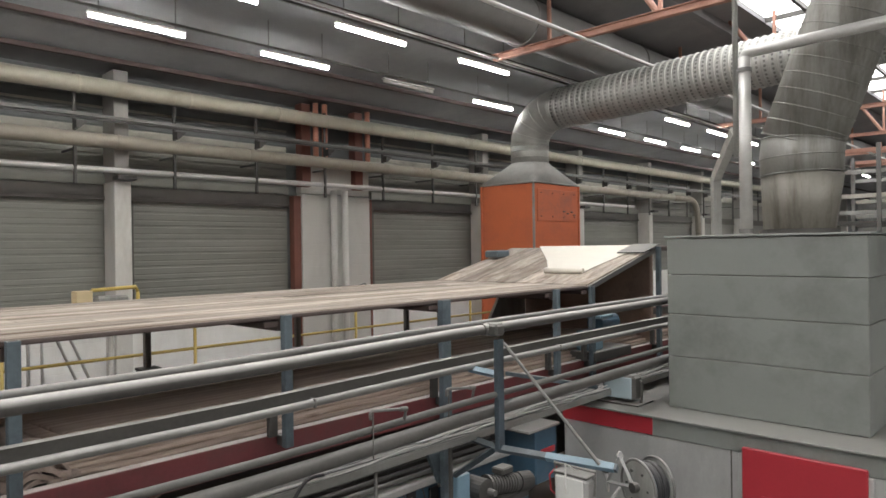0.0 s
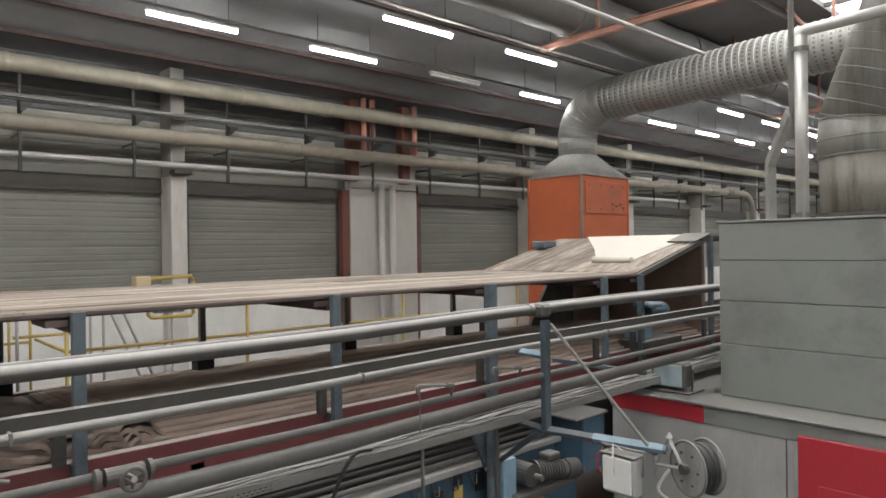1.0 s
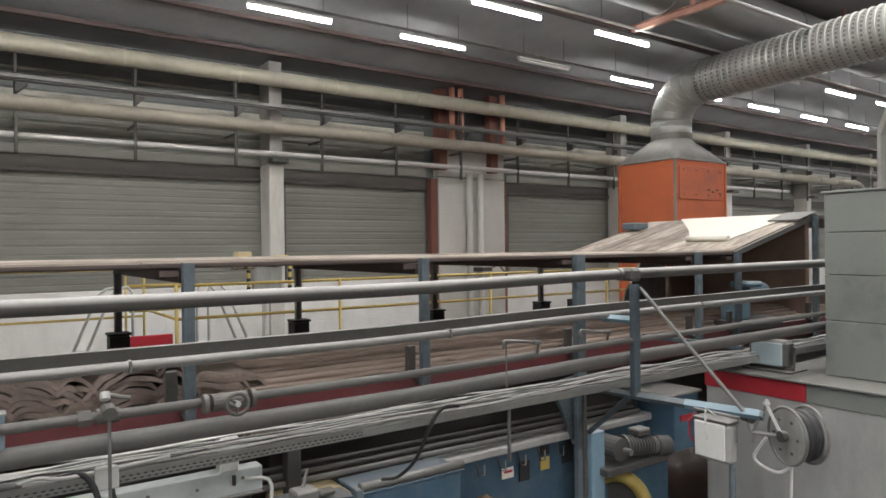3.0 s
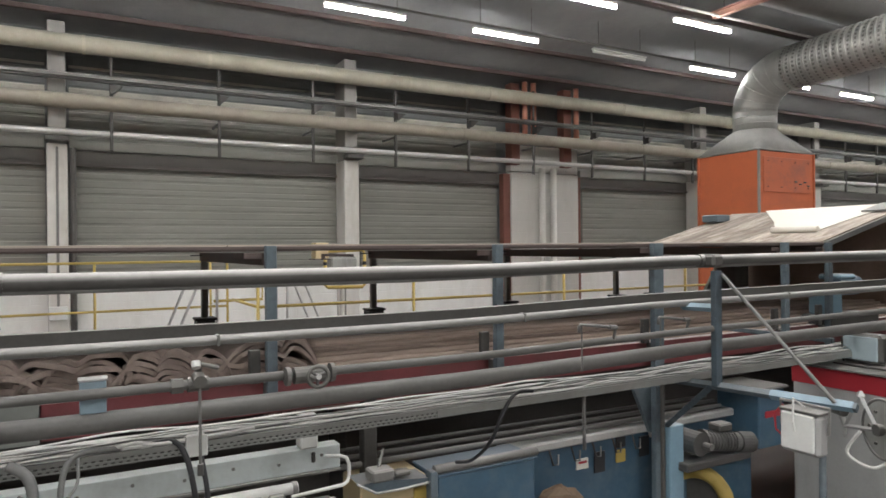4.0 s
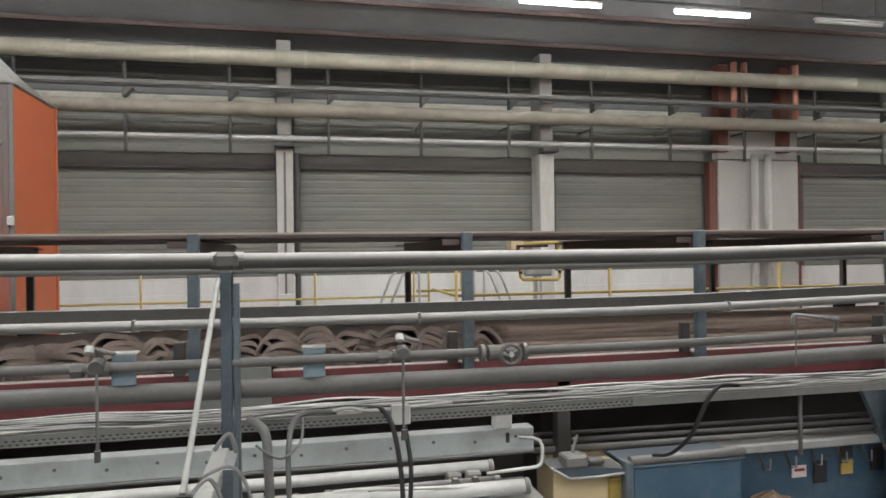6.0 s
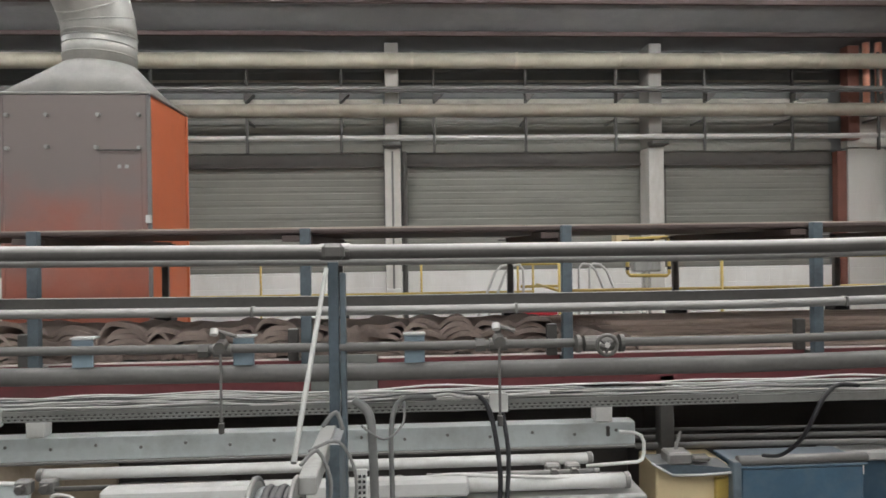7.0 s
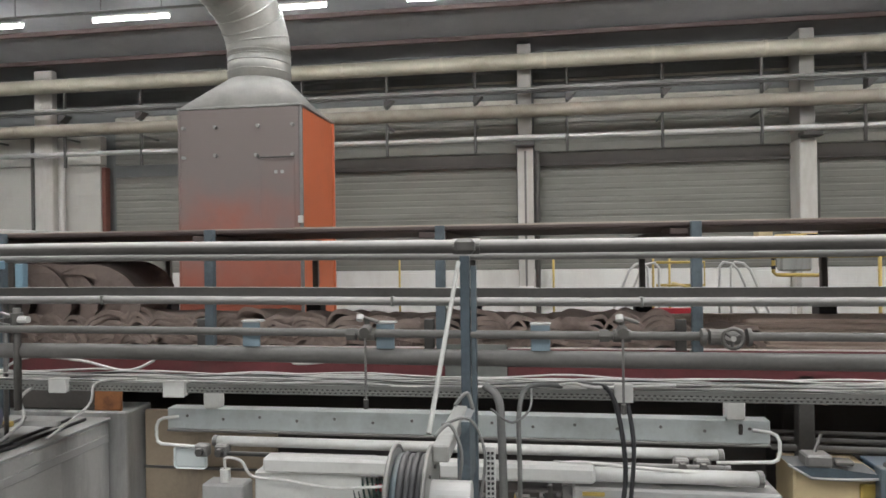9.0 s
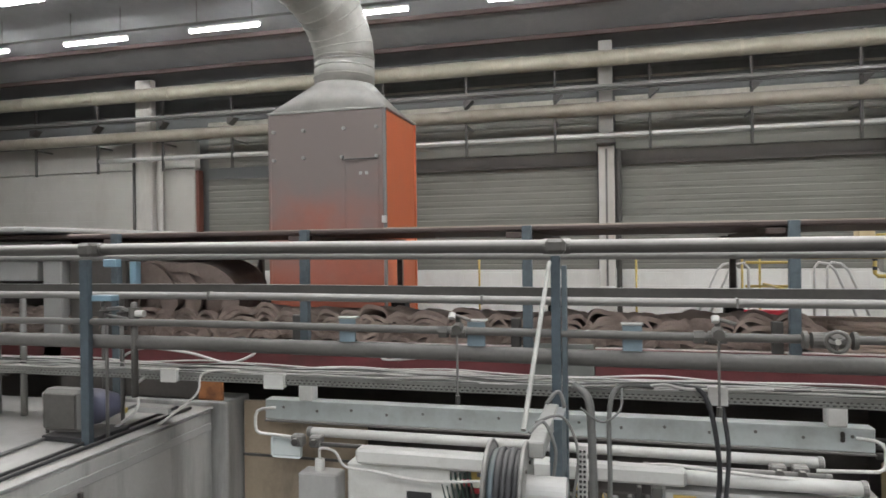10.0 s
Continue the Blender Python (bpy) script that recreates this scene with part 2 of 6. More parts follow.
M_motor = mat("dark_grey_motor_paint", (0.075, 0.073, 0.07), 0.5, 0.1, var=0.25, scale=8, toplight_dust=0.25)
M_rust_plate = mat("rusty_orange_plate", (0.32, 0.13, 0.05), 0.7, var=0.3, scale=6, stain=((0.10, 0.05, 0.03), 5, 0.7))
M_sack = mat("brown_kraft_paper", (0.12, 0.08, 0.05), 0.8, var=0.25, scale=5, bump=0.5)
M_hose_green = mat("dark_green_hose", (0.03, 0.06, 0.045), 0.45, var=0.2, scale=6)
M_lens = mat("floodlight_glass", (0.38, 0.46, 0.49), 0.2, var=0.06, scale=3)
M_tube = glow("fluorescent_tube", (1.0, 0.99, 0.965), 52.0)
M_roof_glow = glow("milky_glowing_roof_pane", (1.0, 0.99, 0.975), 4.0)


# ---- building helpers ----
ORG = {}


def thing(name, x, y, z, label, category, group="", kind=""):
    ob = new(name)
    ob.location = (x, y, z)
    ob.empty_display_size = 0.2
    ORG[ob.name] = Vector((x, y, z))
    return tagged(ob, label, category, group, kind)


def part(name, bm, material, parent=None, label="", smooth=False):
    """Links a bmesh drawn in world metres as one mesh, under a thing or a part."""
    me = bpy.data.meshes.new(name)
    org = ORG[parent.name] if parent else Vector((0, 0, 0))
    bmesh.ops.translate(bm, verts=bm.verts, vec=-org)
    bmesh.ops.recalc_face_normals(bm, faces=bm.faces)
    if smooth:
        for f in bm.faces:
            f.smooth = len(f.verts) == 4
    bm.to_mesh(me)
    bm.free()
    me.materials.append(material)
    ob = new(name, me)
    if parent:
        ob.parent = parent
    ORG[ob.name] = org
    return tagged(ob, label)


def solo(name, bm, material, label, category, kind="", smooth=False, group=""):
    """A thing of one mesh."""
    return tagged(part(name, bm, material, None, "", smooth), label, category, group, kind)


def box(x0, x1, y0, y1, z0, z1, bevel=0.0, bm=None):
    one = bmesh.new()
    bmesh.ops.create_cube(one, size=1)
    bmesh.ops.scale(one, vec=(x1 - x0, y1 - y0, z1 - z0), verts=one.verts)
    bmesh.ops.translate(one, vec=((x0 + x1) / 2, (y0 + y1) / 2, (z0 + z1) / 2), verts=one.verts)
    if bevel:
        bmesh.ops.bevel(one, geom=list(one.edges), offset=bevel, segments=1, affect="EDGES")
    if bm is None:
        return one
    return join(bm, one)


def join(bm, one):
    me = bpy.data.meshes.new("join")
    one.to_mesh(me)
    one.free()
    bm.from_mesh(me)
    bpy.data.meshes.remove(me)
    return bm


def tube(pts, r, seg=10, bm=None, cap=True, wob=0.0):
    """A round tube along points; r a number or one radius a point."""
    bm = bm or bmesh.new()
    pts = [Vector(p) for p in pts]
    rs = r if isinstance(r, (list, tuple)) else [r] * len(pts)
    rings, side = [], None
    for i, p in enumerate(pts):
        d = (pts[min(i + 1, len(pts) - 1)] - pts[max(i - 1, 0)]).normalized()
        if side is None:
            side = d.cross(Vector((0, 0, 1))) if abs(d.z) < 0.9 else d.cross(Vector((0, 1, 0)))
        side = (side - d * side.dot(d)).normalized()
        up = d.cross(side)
        rings.append([bm.verts.new(p + (side * math.cos(a) + up * math.sin(a)) * rs[i]) for a in (2 * math.pi * k / seg for k in range(seg))])
    for a, b in zip(rings, rings[1:]):
        for k in range(seg):
            bm.faces.new((a[k], a[(k + 1) % seg], b[(k + 1) % seg], b[k]))
    if cap:
        bm.faces.new(list(reversed(rings[0])))
        bm.faces.new(rings[-1])
    return bm


def bend(a, corner, b, r=0.1, n=5):
    """Points from a to b with a rounded corner."""
    a, c, b = Vector(a), Vector(corner), Vector(b)
    p, q = c + (a - c).normalized() * r, c + (b - c).normalized() * r
    return [a] + [p * (1 - s) ** 2 + c * 2 * s * (1 - s) + q * s * s for s in (k / n for k in range(n + 1))] + [b]


def sag(a, b, drop, n=8):
    a, b = Vector(a), Vector(b)
    return [a.lerp(b, k / n) - Vector((0, 0, drop * 4 * (k / n) * (1 - k / n))) for k in range(n + 1)]


def channel(x, y, z0, z1, w=0.12, d=0.06, t=0.012, bm=None, flip=1):
    """An upright U-section, open to +y or -y."""
    bm = bm or bmesh.new()
    box(x - w / 2, x + w / 2, y - t / 2, y + t / 2, z0, z1, 0.003, bm)
    for s in (-1, 1):
        xa = x + s * (w / 2 - t / 2)
        box(xa - t / 2, xa + t / 2, min(y, y + flip * d), max(y, y + flip * d), z0, z1, 0.003, bm)
    return bm


def disc(p, axis, r, w, seg=28, bm=None):
    p, a = Vector(p), Vector(axis).normalized()
    return tube([p - a * w / 2, p - a * w / 2 * 0.999, p + a * w / 2 * 0.999, p + a * w / 2], [r * 0.96, r, r, r * 0.96], seg, bm)


def ring(p, axis, r, t, seg=24, bm=None):
    """A torus."""
    p, a = Vector(p), Vector(axis).normalized()
    u = a.orthogonal().normalized()
    v = a.cross(u)
    pts = [p + (u * math.cos(k) + v * math.sin(k)) * r for k in (2 * math.pi * i / seg for i in range(seg + 1))]
    return tube(pts, t, 8, bm, cap=False)


def prism(outline, y0, y1, bm=None):
    """An outline in x and z, extruded along y."""
    bm = bm or bmesh.new()
    a = [bm.verts.new((x, y0, z)) for x, z in outline]
    b = [bm.verts.new((x, y1, z)) for x, z in outline]
    bm.faces.new(a)
    bm.faces.new(list(reversed(b)))
    for i in range(len(a)):
        j = (i + 1) % len(a)
        bm.faces.new((a[j], a[i], b[i], b[j]))
    return bm


# ---- the hall ----
X0, X1 = -22.0, 62.0
floor = solo("floor", box(X0, X1, -13, 13.8, -0.2, 0), M_floor, "stained grey concrete factory floor", "floor", "structure")
WALL_Y = 13.5
wall_north = solo("wall_north", box(X0, X1, WALL_Y, WALL_Y + 0.3, 0, 9.2), M_clad_dark, "dark upper wall of a factory hall", "wall", "structure")
part("plinth", box(X0, X1, WALL_Y - 0.10, WALL_Y - 0.002, 0, 2.80), M_white, wall_north, "white painted block plinth")
wall_south = solo("wall_south", box(X0, X1, -13.3, -13, 0, 9.2), M_clad, "plain grey hall wall", "wall", "structure")
wall_west = solo("wall_west", box(X0 - 0.3, X0, -13.3, 13.8, 0, 9.2), M_white, "plain pale hall wall", "wall", "structure")
wall_east = solo("wall_east", box(X1, X1 + 0.3, -13.3, 13.8, 0, 9.2), M_white, "plain pale hall wall", "wall", "structure")

def roof_z(y):
    """Underside of the sloping low roof."""
    return 7.15 + (13.5 - y) * 0.19


def slab_x(outline, x0, x1, bm):
    """An outline in y and z, drawn out along x."""
    a = [bm.verts.new((x0, y, z)) for y, z in outline]
    b = [bm.verts.new((x1, y, z)) for y, z in outline]
    bm.faces.new(a)
    bm.faces.new(list(reversed(b)))
    for i in range(len(a)):
        k = (i + 1) % len(a)
        bm.faces.new((a[k], a[i], b[i], b[k]))
    return bm


ceil_bm = bmesh.new()
slab_x([(6.2, roof_z(6.2)), (13.6, roof_z(13.6)), (13.6, 7.5), (6.2, 8.75)], X0, X1, ceil_bm)
box(X0, X1, 6.0, 6.2, 8.52, 8.9, 0, ceil_bm)
box(X0, X1, 5.4, 6.0, 8.7, 8.9, 0, ceil_bm)
box(X0, X1, -3.0, 2.1, 8.7, 8.9, 0, ceil_bm)
box(X0, X1, -8.6, -8.0, 8.7, 8.9, 0, ceil_bm)
box(X0, X1, -13.3, -12.5, 8.7, 8.9, 0, ceil_bm)
# each roof strip: y from, y to, x from, number of 2 m panes; negative y: unseen, added to light the line
ROOF_STRIPS = ((2.12, 5.38, -12.0, 37), (-7.98, -3.02, -10.0, 9), (-12.48, -8.62, -10.0, 9))
for ya, yb, xa, n in ROOF_STRIPS:
    box(X0, xa - 0.03, ya - 0.02, yb + 0.02, 8.7, 8.9, 0, ceil_bm)
    if xa + 2 * n < X1:
        box(xa + 2 * n + 0.03, X1, ya - 0.02, yb + 0.02, 8.7, 8.9, 0, ceil_bm)
ceiling = solo("ceiling", ceil_bm, M_ceiling, "dark sheet-metal roof of the hall", "ceiling", "structure")
for ya, yb, xa, n in ROOF_STRIPS:
    roof_glow_strip = thing("roof_glow_strip", xa + n, ya, 8.75, "milky glowing roof strip with thin bars, partly added light", "skylight", "roof glazing strips", "structure")
    for k in range(n):
        part("pane", box(xa + 2 * k + 0.03, xa + 2 * k + 1.97, ya, yb, 8.80, 8.83), M_roof_glow, roof_glow_strip)
        part("glazing_bar", box(xa + 2 * k - 0.03, xa + 2 * k + 0.03, ya, yb, 8.70, 8.84), M_steel_dark, roof_glow_strip)
    for y in (ya + 0.8, ya + 1.6, ya + 2.4):
        part("glazing_bar", box(xa + 0.035, xa + 2 * n, y - 0.035, y + 0.035, 8.68, 8.79), M_steel_dark, roof_glow_strip)

# purlins under the low roof and orange tie beams across the hall
for y in (9.3, 11.5, 12.6):
    solo("purlin", box(X0, X1, y - 0.04, y + 0.04, roof_z(y) - 0.14, roof_z(y) - 0.055, 0.01), M_purlin_dark, "oxide-red steel purlin under the roof", "beam", "structure", group="roof purlins")
for k in range(-2, 8):
    x = -0.25 + 5.2 * k
    b = thing("tie_beam", x, 6, 7.36, "orange-primed steel tie beam across the hall", "beam", "tie beams", "structure")
    bm = box(x - 0.05, x + 0.05, 1.0, 8.25, 7.31, 7.41, 0.01)
    part("chord", bm, M_truss, b)
    part("flange", box(x - 0.09, x + 0.09, 1.0, 8.25, 7.412, 7.424, 0.003), M_truss, b)
    for y in (2.5, 5.0, 7.02):
        part("hanger", box(x - 0.03, x + 0.03, y - 0.03, y + 0.03, 7.425, 8.7 if y < 6.0 else roof_z(y), 0.006), M_truss, b)
    part("strut", tube([(x, 5.05, 7.43), (x, 5.9, 8.7)], 0.05, 8), M_truss, b)

# wall bays: columns every 5.2 m, cladding between them
COLS = [0.15 + 5.2 * k for k in range(-4, 12)]


def column(x, conduit=False):
    x = 0.38 + (x - 0.38) * 0.979
    c = thing("column", x, 13.33, 0, "grey-white painted wall column" + (" with dark conduit" if conduit else ""), "column", "wall columns", "structure")
    part("shaft", box(x - 0.15, x + 0.15, 12.90, 13.40, 0, 5.15, 0.012), M_column, c)
    part("upper_shaft", box(x - 0.13, x + 0.13, 12.92, 13.46, 5.15, 7.16, 0.01), M_shaft, c, "dusty grey upper shaft")
    part("bracket", box(x - 0.17, x + 0.17, 12.66, 12.915, 5.17, 5.25, 0.01), M_steel_dark, c)
    if conduit:
        part("groove", box(x - 0.02, x + 0.02, 12.88, 12.898, 2.5, 5.1), M_steel, c)
        part("conduit", tube([(x + 0.22, 13.0, 0.4), (x + 0.22, 13.0, 5.1)], 0.05, 8), M_steel_dark, c)
        part("switch_box", box(x - 0.14, x + 0.13, 12.80, 12.895, 2.28, 2.50, 0.01), M_offwhite, c)
    return c


for x in COLS:
    if not (8.9 < x < 12 or -12 < x < -8.5):
        column(x, abs(x - 0.15) < 0.1)


def rib_panel():
    """One ribbed cladding sheet 4.84 m long, 0.262 m high, its lower left corner at the origin."""
    bm = bmesh.new()
    prof = [(0.0, 0.0), (0.0, 0.018), (-0.013, 0.028), (-0.013, 0.10), (-0.007, 0.108), (-0.007, 0.122), (-0.013, 0.130), (-0.013, 0.236), (0.0, 0.246), (0.0, 0.262)]
    a = [bm.verts.new((0, y, z)) for y, z in prof] + [bm.verts.new((0, 0.03, 0.262)), bm.verts.new((0, 0.03, 0))]
    b = [bm.verts.new((4.84, v.co.y, v.co.z)) for v in a]
    n = len(a)
    for i in range(n):
        bm.faces.new((a[i], a[(i + 1) % n], b[(i + 1) % n], b[i]))
    bm.faces.new(list(reversed(a)))
    bm.faces.new(b)
    bmesh.ops.recalc_face_normals(bm, faces=bm.faces)
    me = bpy.data.meshes.new("cladding_sheet")
    bm.to_mesh(me)
    bm.free()
    return me


RIB = {}
for key, material in (("grey", M_clad), ("pale", M_clad_light), ("dark", M_clad_dark)):
    RIB[key] = rib_panel()
    RIB[key].materials.append(material)
for xa in COLS[:-1]:
    if xa < -9:
        continue
    wide = 1.0
    x = xa + 0.18
    if 4 < xa < 8:
        wide = (9.05 - x) / 4.84
    elif 9 < xa < 12:
        x, wide = 11.48, (15.4 - 11.48) / 4.84
    for row in range(19):
        z = 2.80 + 0.262 * row
        if 4.85 < z < 5.10:
            continue
        ob = new("cladding_sheet", RIB["grey" if z < 5.8 else "pale" if z < 6.2 else "dark"])
        ob.parent = wall_north
        ob.location, ob.scale = (x, WALL_Y - 0.032, z), (wide, 1, 1)
    part("lintel", box(x, x + 4.84 * wide, WALL_Y - 0.12, WALL_Y - 0.04, 4.90, 5.12, 0.01), M_lintel, wall_north, "dark steel lintel")
    part("ledge", box(x, x + 4.84 * wide, WALL_Y - 0.13, WALL_Y - 0.06, 5.125, 5.30, 0.008), M_clad, wall_north)
    part("strip", box(x, x + 4.84 * wide, WALL_Y - 0.075, WALL_Y - 0.047, 6.53, 6.575, 0.004), M_clad_light, wall_north, "pale sheet strip")
    # Dark strip put in for the shadow at the top of the bay
    part("door_head", box(x, x + 4.84 * wide, WALL_Y - 0.16, WALL_Y - 0.125, 4.84, 4.905, 0.006), M_lintel, wall_north)
    if xa > -6:
        part("rail_guide", box(x - 0.02, x + 0.10, WALL_Y - 0.10, WALL_Y - 0.055, 2.82, 4.88, 0.006), M_lintel, wall_north)
# left cladding bay and the white wall panels with orange trims
for row in range(19):
    z = 2.80 + 0.262 * row
    if not 4.85 < z < 5.10:
        ob = new("cladding_sheet", RIB["grey" if z < 5.8 else "pale" if z < 6.2 else "dark"])
        ob.parent = wall_north
        ob.location, ob.scale = (-8.76, WALL_Y - 0.032, z), ((-5.2 + 8.76) / 4.84, 1, 1)


def white_pilaster(x0, x1):
    p = thing("pilaster", (x0 + x1) / 2, 13.3, 0, "white painted wall pier with orange edge trims", "pilaster", "white wall piers", "structure")
    part("face", box(x0, x1, 13.20, 13.40, 0, 5.14, 0.012), M_pier, p)
    part("edge_trim", box(x1 + 0.004, x1 + 0.09, 13.22, 13.40, 0, 5.1, 0.01), M_purlin, p, "rust-red steel trim")
    part("edge_trim", box(x0 - 0.20, x0 - 0.004, 13.22, 13.40, 0, 5.1, 0.01), M_purlin, p, "rust-red steel trim")
    part("pier_head", box(x0, x1, 13.22, 13.42, 5.16, 5.78, 0.01), M_pier, p)
    return p


white_pilaster(9.28, 11.28)
white_pilaster(-21.0, -8.95)
for x, w in ((10.09, 0.10), (10.42, 0.10)):
    solo("downpipe", tube([(x, 13.08, 0), (x, 13.08, 5.25)], 0.075, 14), M_column, "grey-white vertical service pipe on the wall pier", "pipe", smooth=True, group="service pipes")
solo("downpipe", tube([(-9.75, 13.05, 0), (-9.75, 13.05, 5.35)], 0.06, 12), M_column, "grey-white vertical service pipe on the wall pier", "pipe", smooth=True)
solo("downpipe", tube([(-10.45, 13.05, 0), (-10.45, 13.05, 6.0)], 0.035, 10), M_steel_dark, "dark vertical conduit on the white wall", "pipe", smooth=True)
solo("column", box(-10.38, -9.95, 13.02, 13.20, 0, 7.2, 0.02), M_column, "grey-white wall column beside a white wall", "column", "structure")
for x in (9.20, 10.72):
    solo("steel_post", box(x, x + 0.24, 13.05, 13.3, 5.3, 7.17, 0.01), M_purlin, "rust-red steel post high on the wall", "post", group="red wall posts")
for x in (9.53, 9.78, 11.05):
    solo("copper_pipe", tube([(x, 12.98, 5.95), (x, 12.98, 7.2)], 0.065, 14), M_copper, "shiny copper riser pipe high on the wall", "pipe", smooth=True, group="copper risers")

# long pipes in front of the north wall
def wall_pipe(name, z, y, r, material, x0, x1, label, collars=0.0):
    p = thing(name, 0, y, z, label, "pipe", "wall pipes")
    part("run", tube([(x0 + (x1 - x0) * k / 24, y, z) for k in range(25)], r, 18), material, p, smooth=True)
    if collars:
        x = x0 + 1.1
        while x < x1:
            part("collar", disc((x, y, z), (1, 0, 0), r * 1.07, 0.05, 18), material, p, smooth=False)
            x += collars
    return p


wall_pipe("insulated_pipe", 6.75, 12.68, 0.145, M_cream, X0, 40, "long cream jacketed pipe along the wall", 1.95)
wall_pipe("insulated_pipe", 5.83, 12.72, 0.125, M_tan, X0, 27.2, "long dirty tan jacketed pipe along the wall", 2.6)
wall_pipe("steel_pipe", 5.335, 12.80, 0.052, M_bright, -11.2, 24, "thin bright steel pipe along the wall", 5.2)
solo("pipe_bend", tube(bend((27.2, 12.72, 5.83), (29.6, 12.72, 5.83), (29.9, 12.72, 2.5), 0.9, 8), 0.125, 16), M_tan, "tan jacketed pipe bending down the wall", "pipe", smooth=True)
pipe_rack = thing("pipe_rack", 0, 12.7, 6.2, "dark steel pipe rack on the wall with drop hangers", "pipe rack")
part("rail", box(X0, 40, 12.62, 12.72, 6.20, 6.26, 0.006), M_steel, pipe_rack, "grey steel rail")
part("rail", box(X0, 40, 12.66, 12.72, 6.165, 6.196, 0.004), M_steel_dark, pipe_rack)
for k in range(-12, 22):
    x = 0.95 + 1.733 * k
    part("hanger", box(x - 0.025, x + 0.025, 12.74, 12.79, 5.05, 6.95, 0.005), M_steel_dark, pipe_rack)
    part("bracket", prism([(x - 0.02, 5.98), (x + 0.02, 5.98), (x + 0.16, 6.12), (x - 0.02, 6.12)], 12.60, 12.80), M_steel_dark, pipe_rack)
    part("bracket", box(x - 0.02, x + 0.02, 12.80, 13.4, 5.64, 5.68, 0.005), M_steel, pipe_rack)

# fluorescent battens, two rows
def batten(x, y, lit=True):
    b = thing("fluorescent_light", x, y, 7.2, "lit white fluorescent batten hung under the roof" if lit else "unlit white fluorescent batten under the roof", "ceiling light", "fluorescent battens")
    part("housing", box(x - 0.70, x + 0.70, y - 0.045, y + 0.045, 7.195, 7.23, 0.008), M_offwhite, b)
    part("tube", tube([(x - 0.68, y, 7.165), (x + 0.68, y, 7.165)], 0.029, 8), M_tube if lit else M_offwhite, b, smooth=True)
    for s in (-0.55, 0.55):
        part("suspension", tube([(x + s, y, 7.232), (x + s, y, roof_z(y))], 0.006, 6), M_steel_dark, b)
    return b


for k in range(-6, 13):
    batten(4.50 + 2.70 * k, 10.28, k != 2)
for k in range(-6, 14):
    if k != 3:
        batten(4.55 + 2.68 * k, 8.28, k != 4)
for y in (8.28, 10.28):
    solo("light_rail", box(X0, 45, y - 0.02, y + 0.02, 7.285, 7.32), M_steel_dark, "thin steel rail carrying the ceiling lights", "rail", group="light rails")
solo("light_rail", tube([(2, 8.12, 7.33), (45, 8.12, 7.33)], 0.022, 8), M_bright, "thin bright conduit under the roof", "conduit", smooth=True)
# large dusty duct under the roof
duct = thing("roof_duct", 8, 7.53, 7.85, "large dusty grey round duct under the roof", "duct")
for k in range(10):
    part("strap", tube([(-3 + 4 * k, 7.53, 8.2), (-3 + 4 * k, 7.53, roof_z(7.53))], 0.02, 6), M_steel_dark, duct)
part("run", tube([(-4 + 2 * k, 7.53, 7.85) for k in range(24)], 0.42, 24), M_duct_dark, duct, smooth=True)
for k in range(11):
    part("seam", ring((-2 + 4 * k, 7.53, 7.85), (1, 0, 0), 0.425, 0.018, 28), M_duct_dark, duct, smooth=True)
for x, z in ((11.02, 7.75), (12.56, 8.42), (14.97, 8.17), (16.27, 8.35)):
    solo("hanger_rod", tube([(x, 8.0, z), (x, 8.0, roof_z(8.0))], 0.018, 6), M_steel, "thin steel hanger rod under the roof", "rod", group="roof hanger rods")
solo("conduit", tube([(2, 6.28, 7.27), (40, 6.28, 7.27)], 0.036, 8), M_bright, "long bright steel conduit under the roof", "conduit", smooth=True)

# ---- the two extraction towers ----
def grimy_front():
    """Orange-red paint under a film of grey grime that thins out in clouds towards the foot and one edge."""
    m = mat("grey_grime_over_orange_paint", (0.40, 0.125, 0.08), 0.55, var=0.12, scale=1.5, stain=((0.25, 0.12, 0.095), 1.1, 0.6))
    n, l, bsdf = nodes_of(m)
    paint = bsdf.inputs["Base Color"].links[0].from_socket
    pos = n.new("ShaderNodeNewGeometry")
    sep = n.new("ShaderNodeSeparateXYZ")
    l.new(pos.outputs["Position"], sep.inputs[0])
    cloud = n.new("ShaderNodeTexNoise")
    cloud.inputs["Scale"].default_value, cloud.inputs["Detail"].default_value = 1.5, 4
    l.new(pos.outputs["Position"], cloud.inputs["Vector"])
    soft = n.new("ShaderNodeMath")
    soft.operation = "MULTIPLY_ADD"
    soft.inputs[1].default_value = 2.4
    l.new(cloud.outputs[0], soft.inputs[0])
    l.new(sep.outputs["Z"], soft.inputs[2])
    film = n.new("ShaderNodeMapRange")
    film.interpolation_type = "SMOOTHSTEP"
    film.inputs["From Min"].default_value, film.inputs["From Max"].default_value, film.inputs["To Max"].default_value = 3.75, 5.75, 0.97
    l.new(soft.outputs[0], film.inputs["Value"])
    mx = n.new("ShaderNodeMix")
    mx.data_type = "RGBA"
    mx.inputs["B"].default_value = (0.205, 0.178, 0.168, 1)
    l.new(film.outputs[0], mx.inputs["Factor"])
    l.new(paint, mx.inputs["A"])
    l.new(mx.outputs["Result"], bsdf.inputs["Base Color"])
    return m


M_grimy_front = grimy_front()


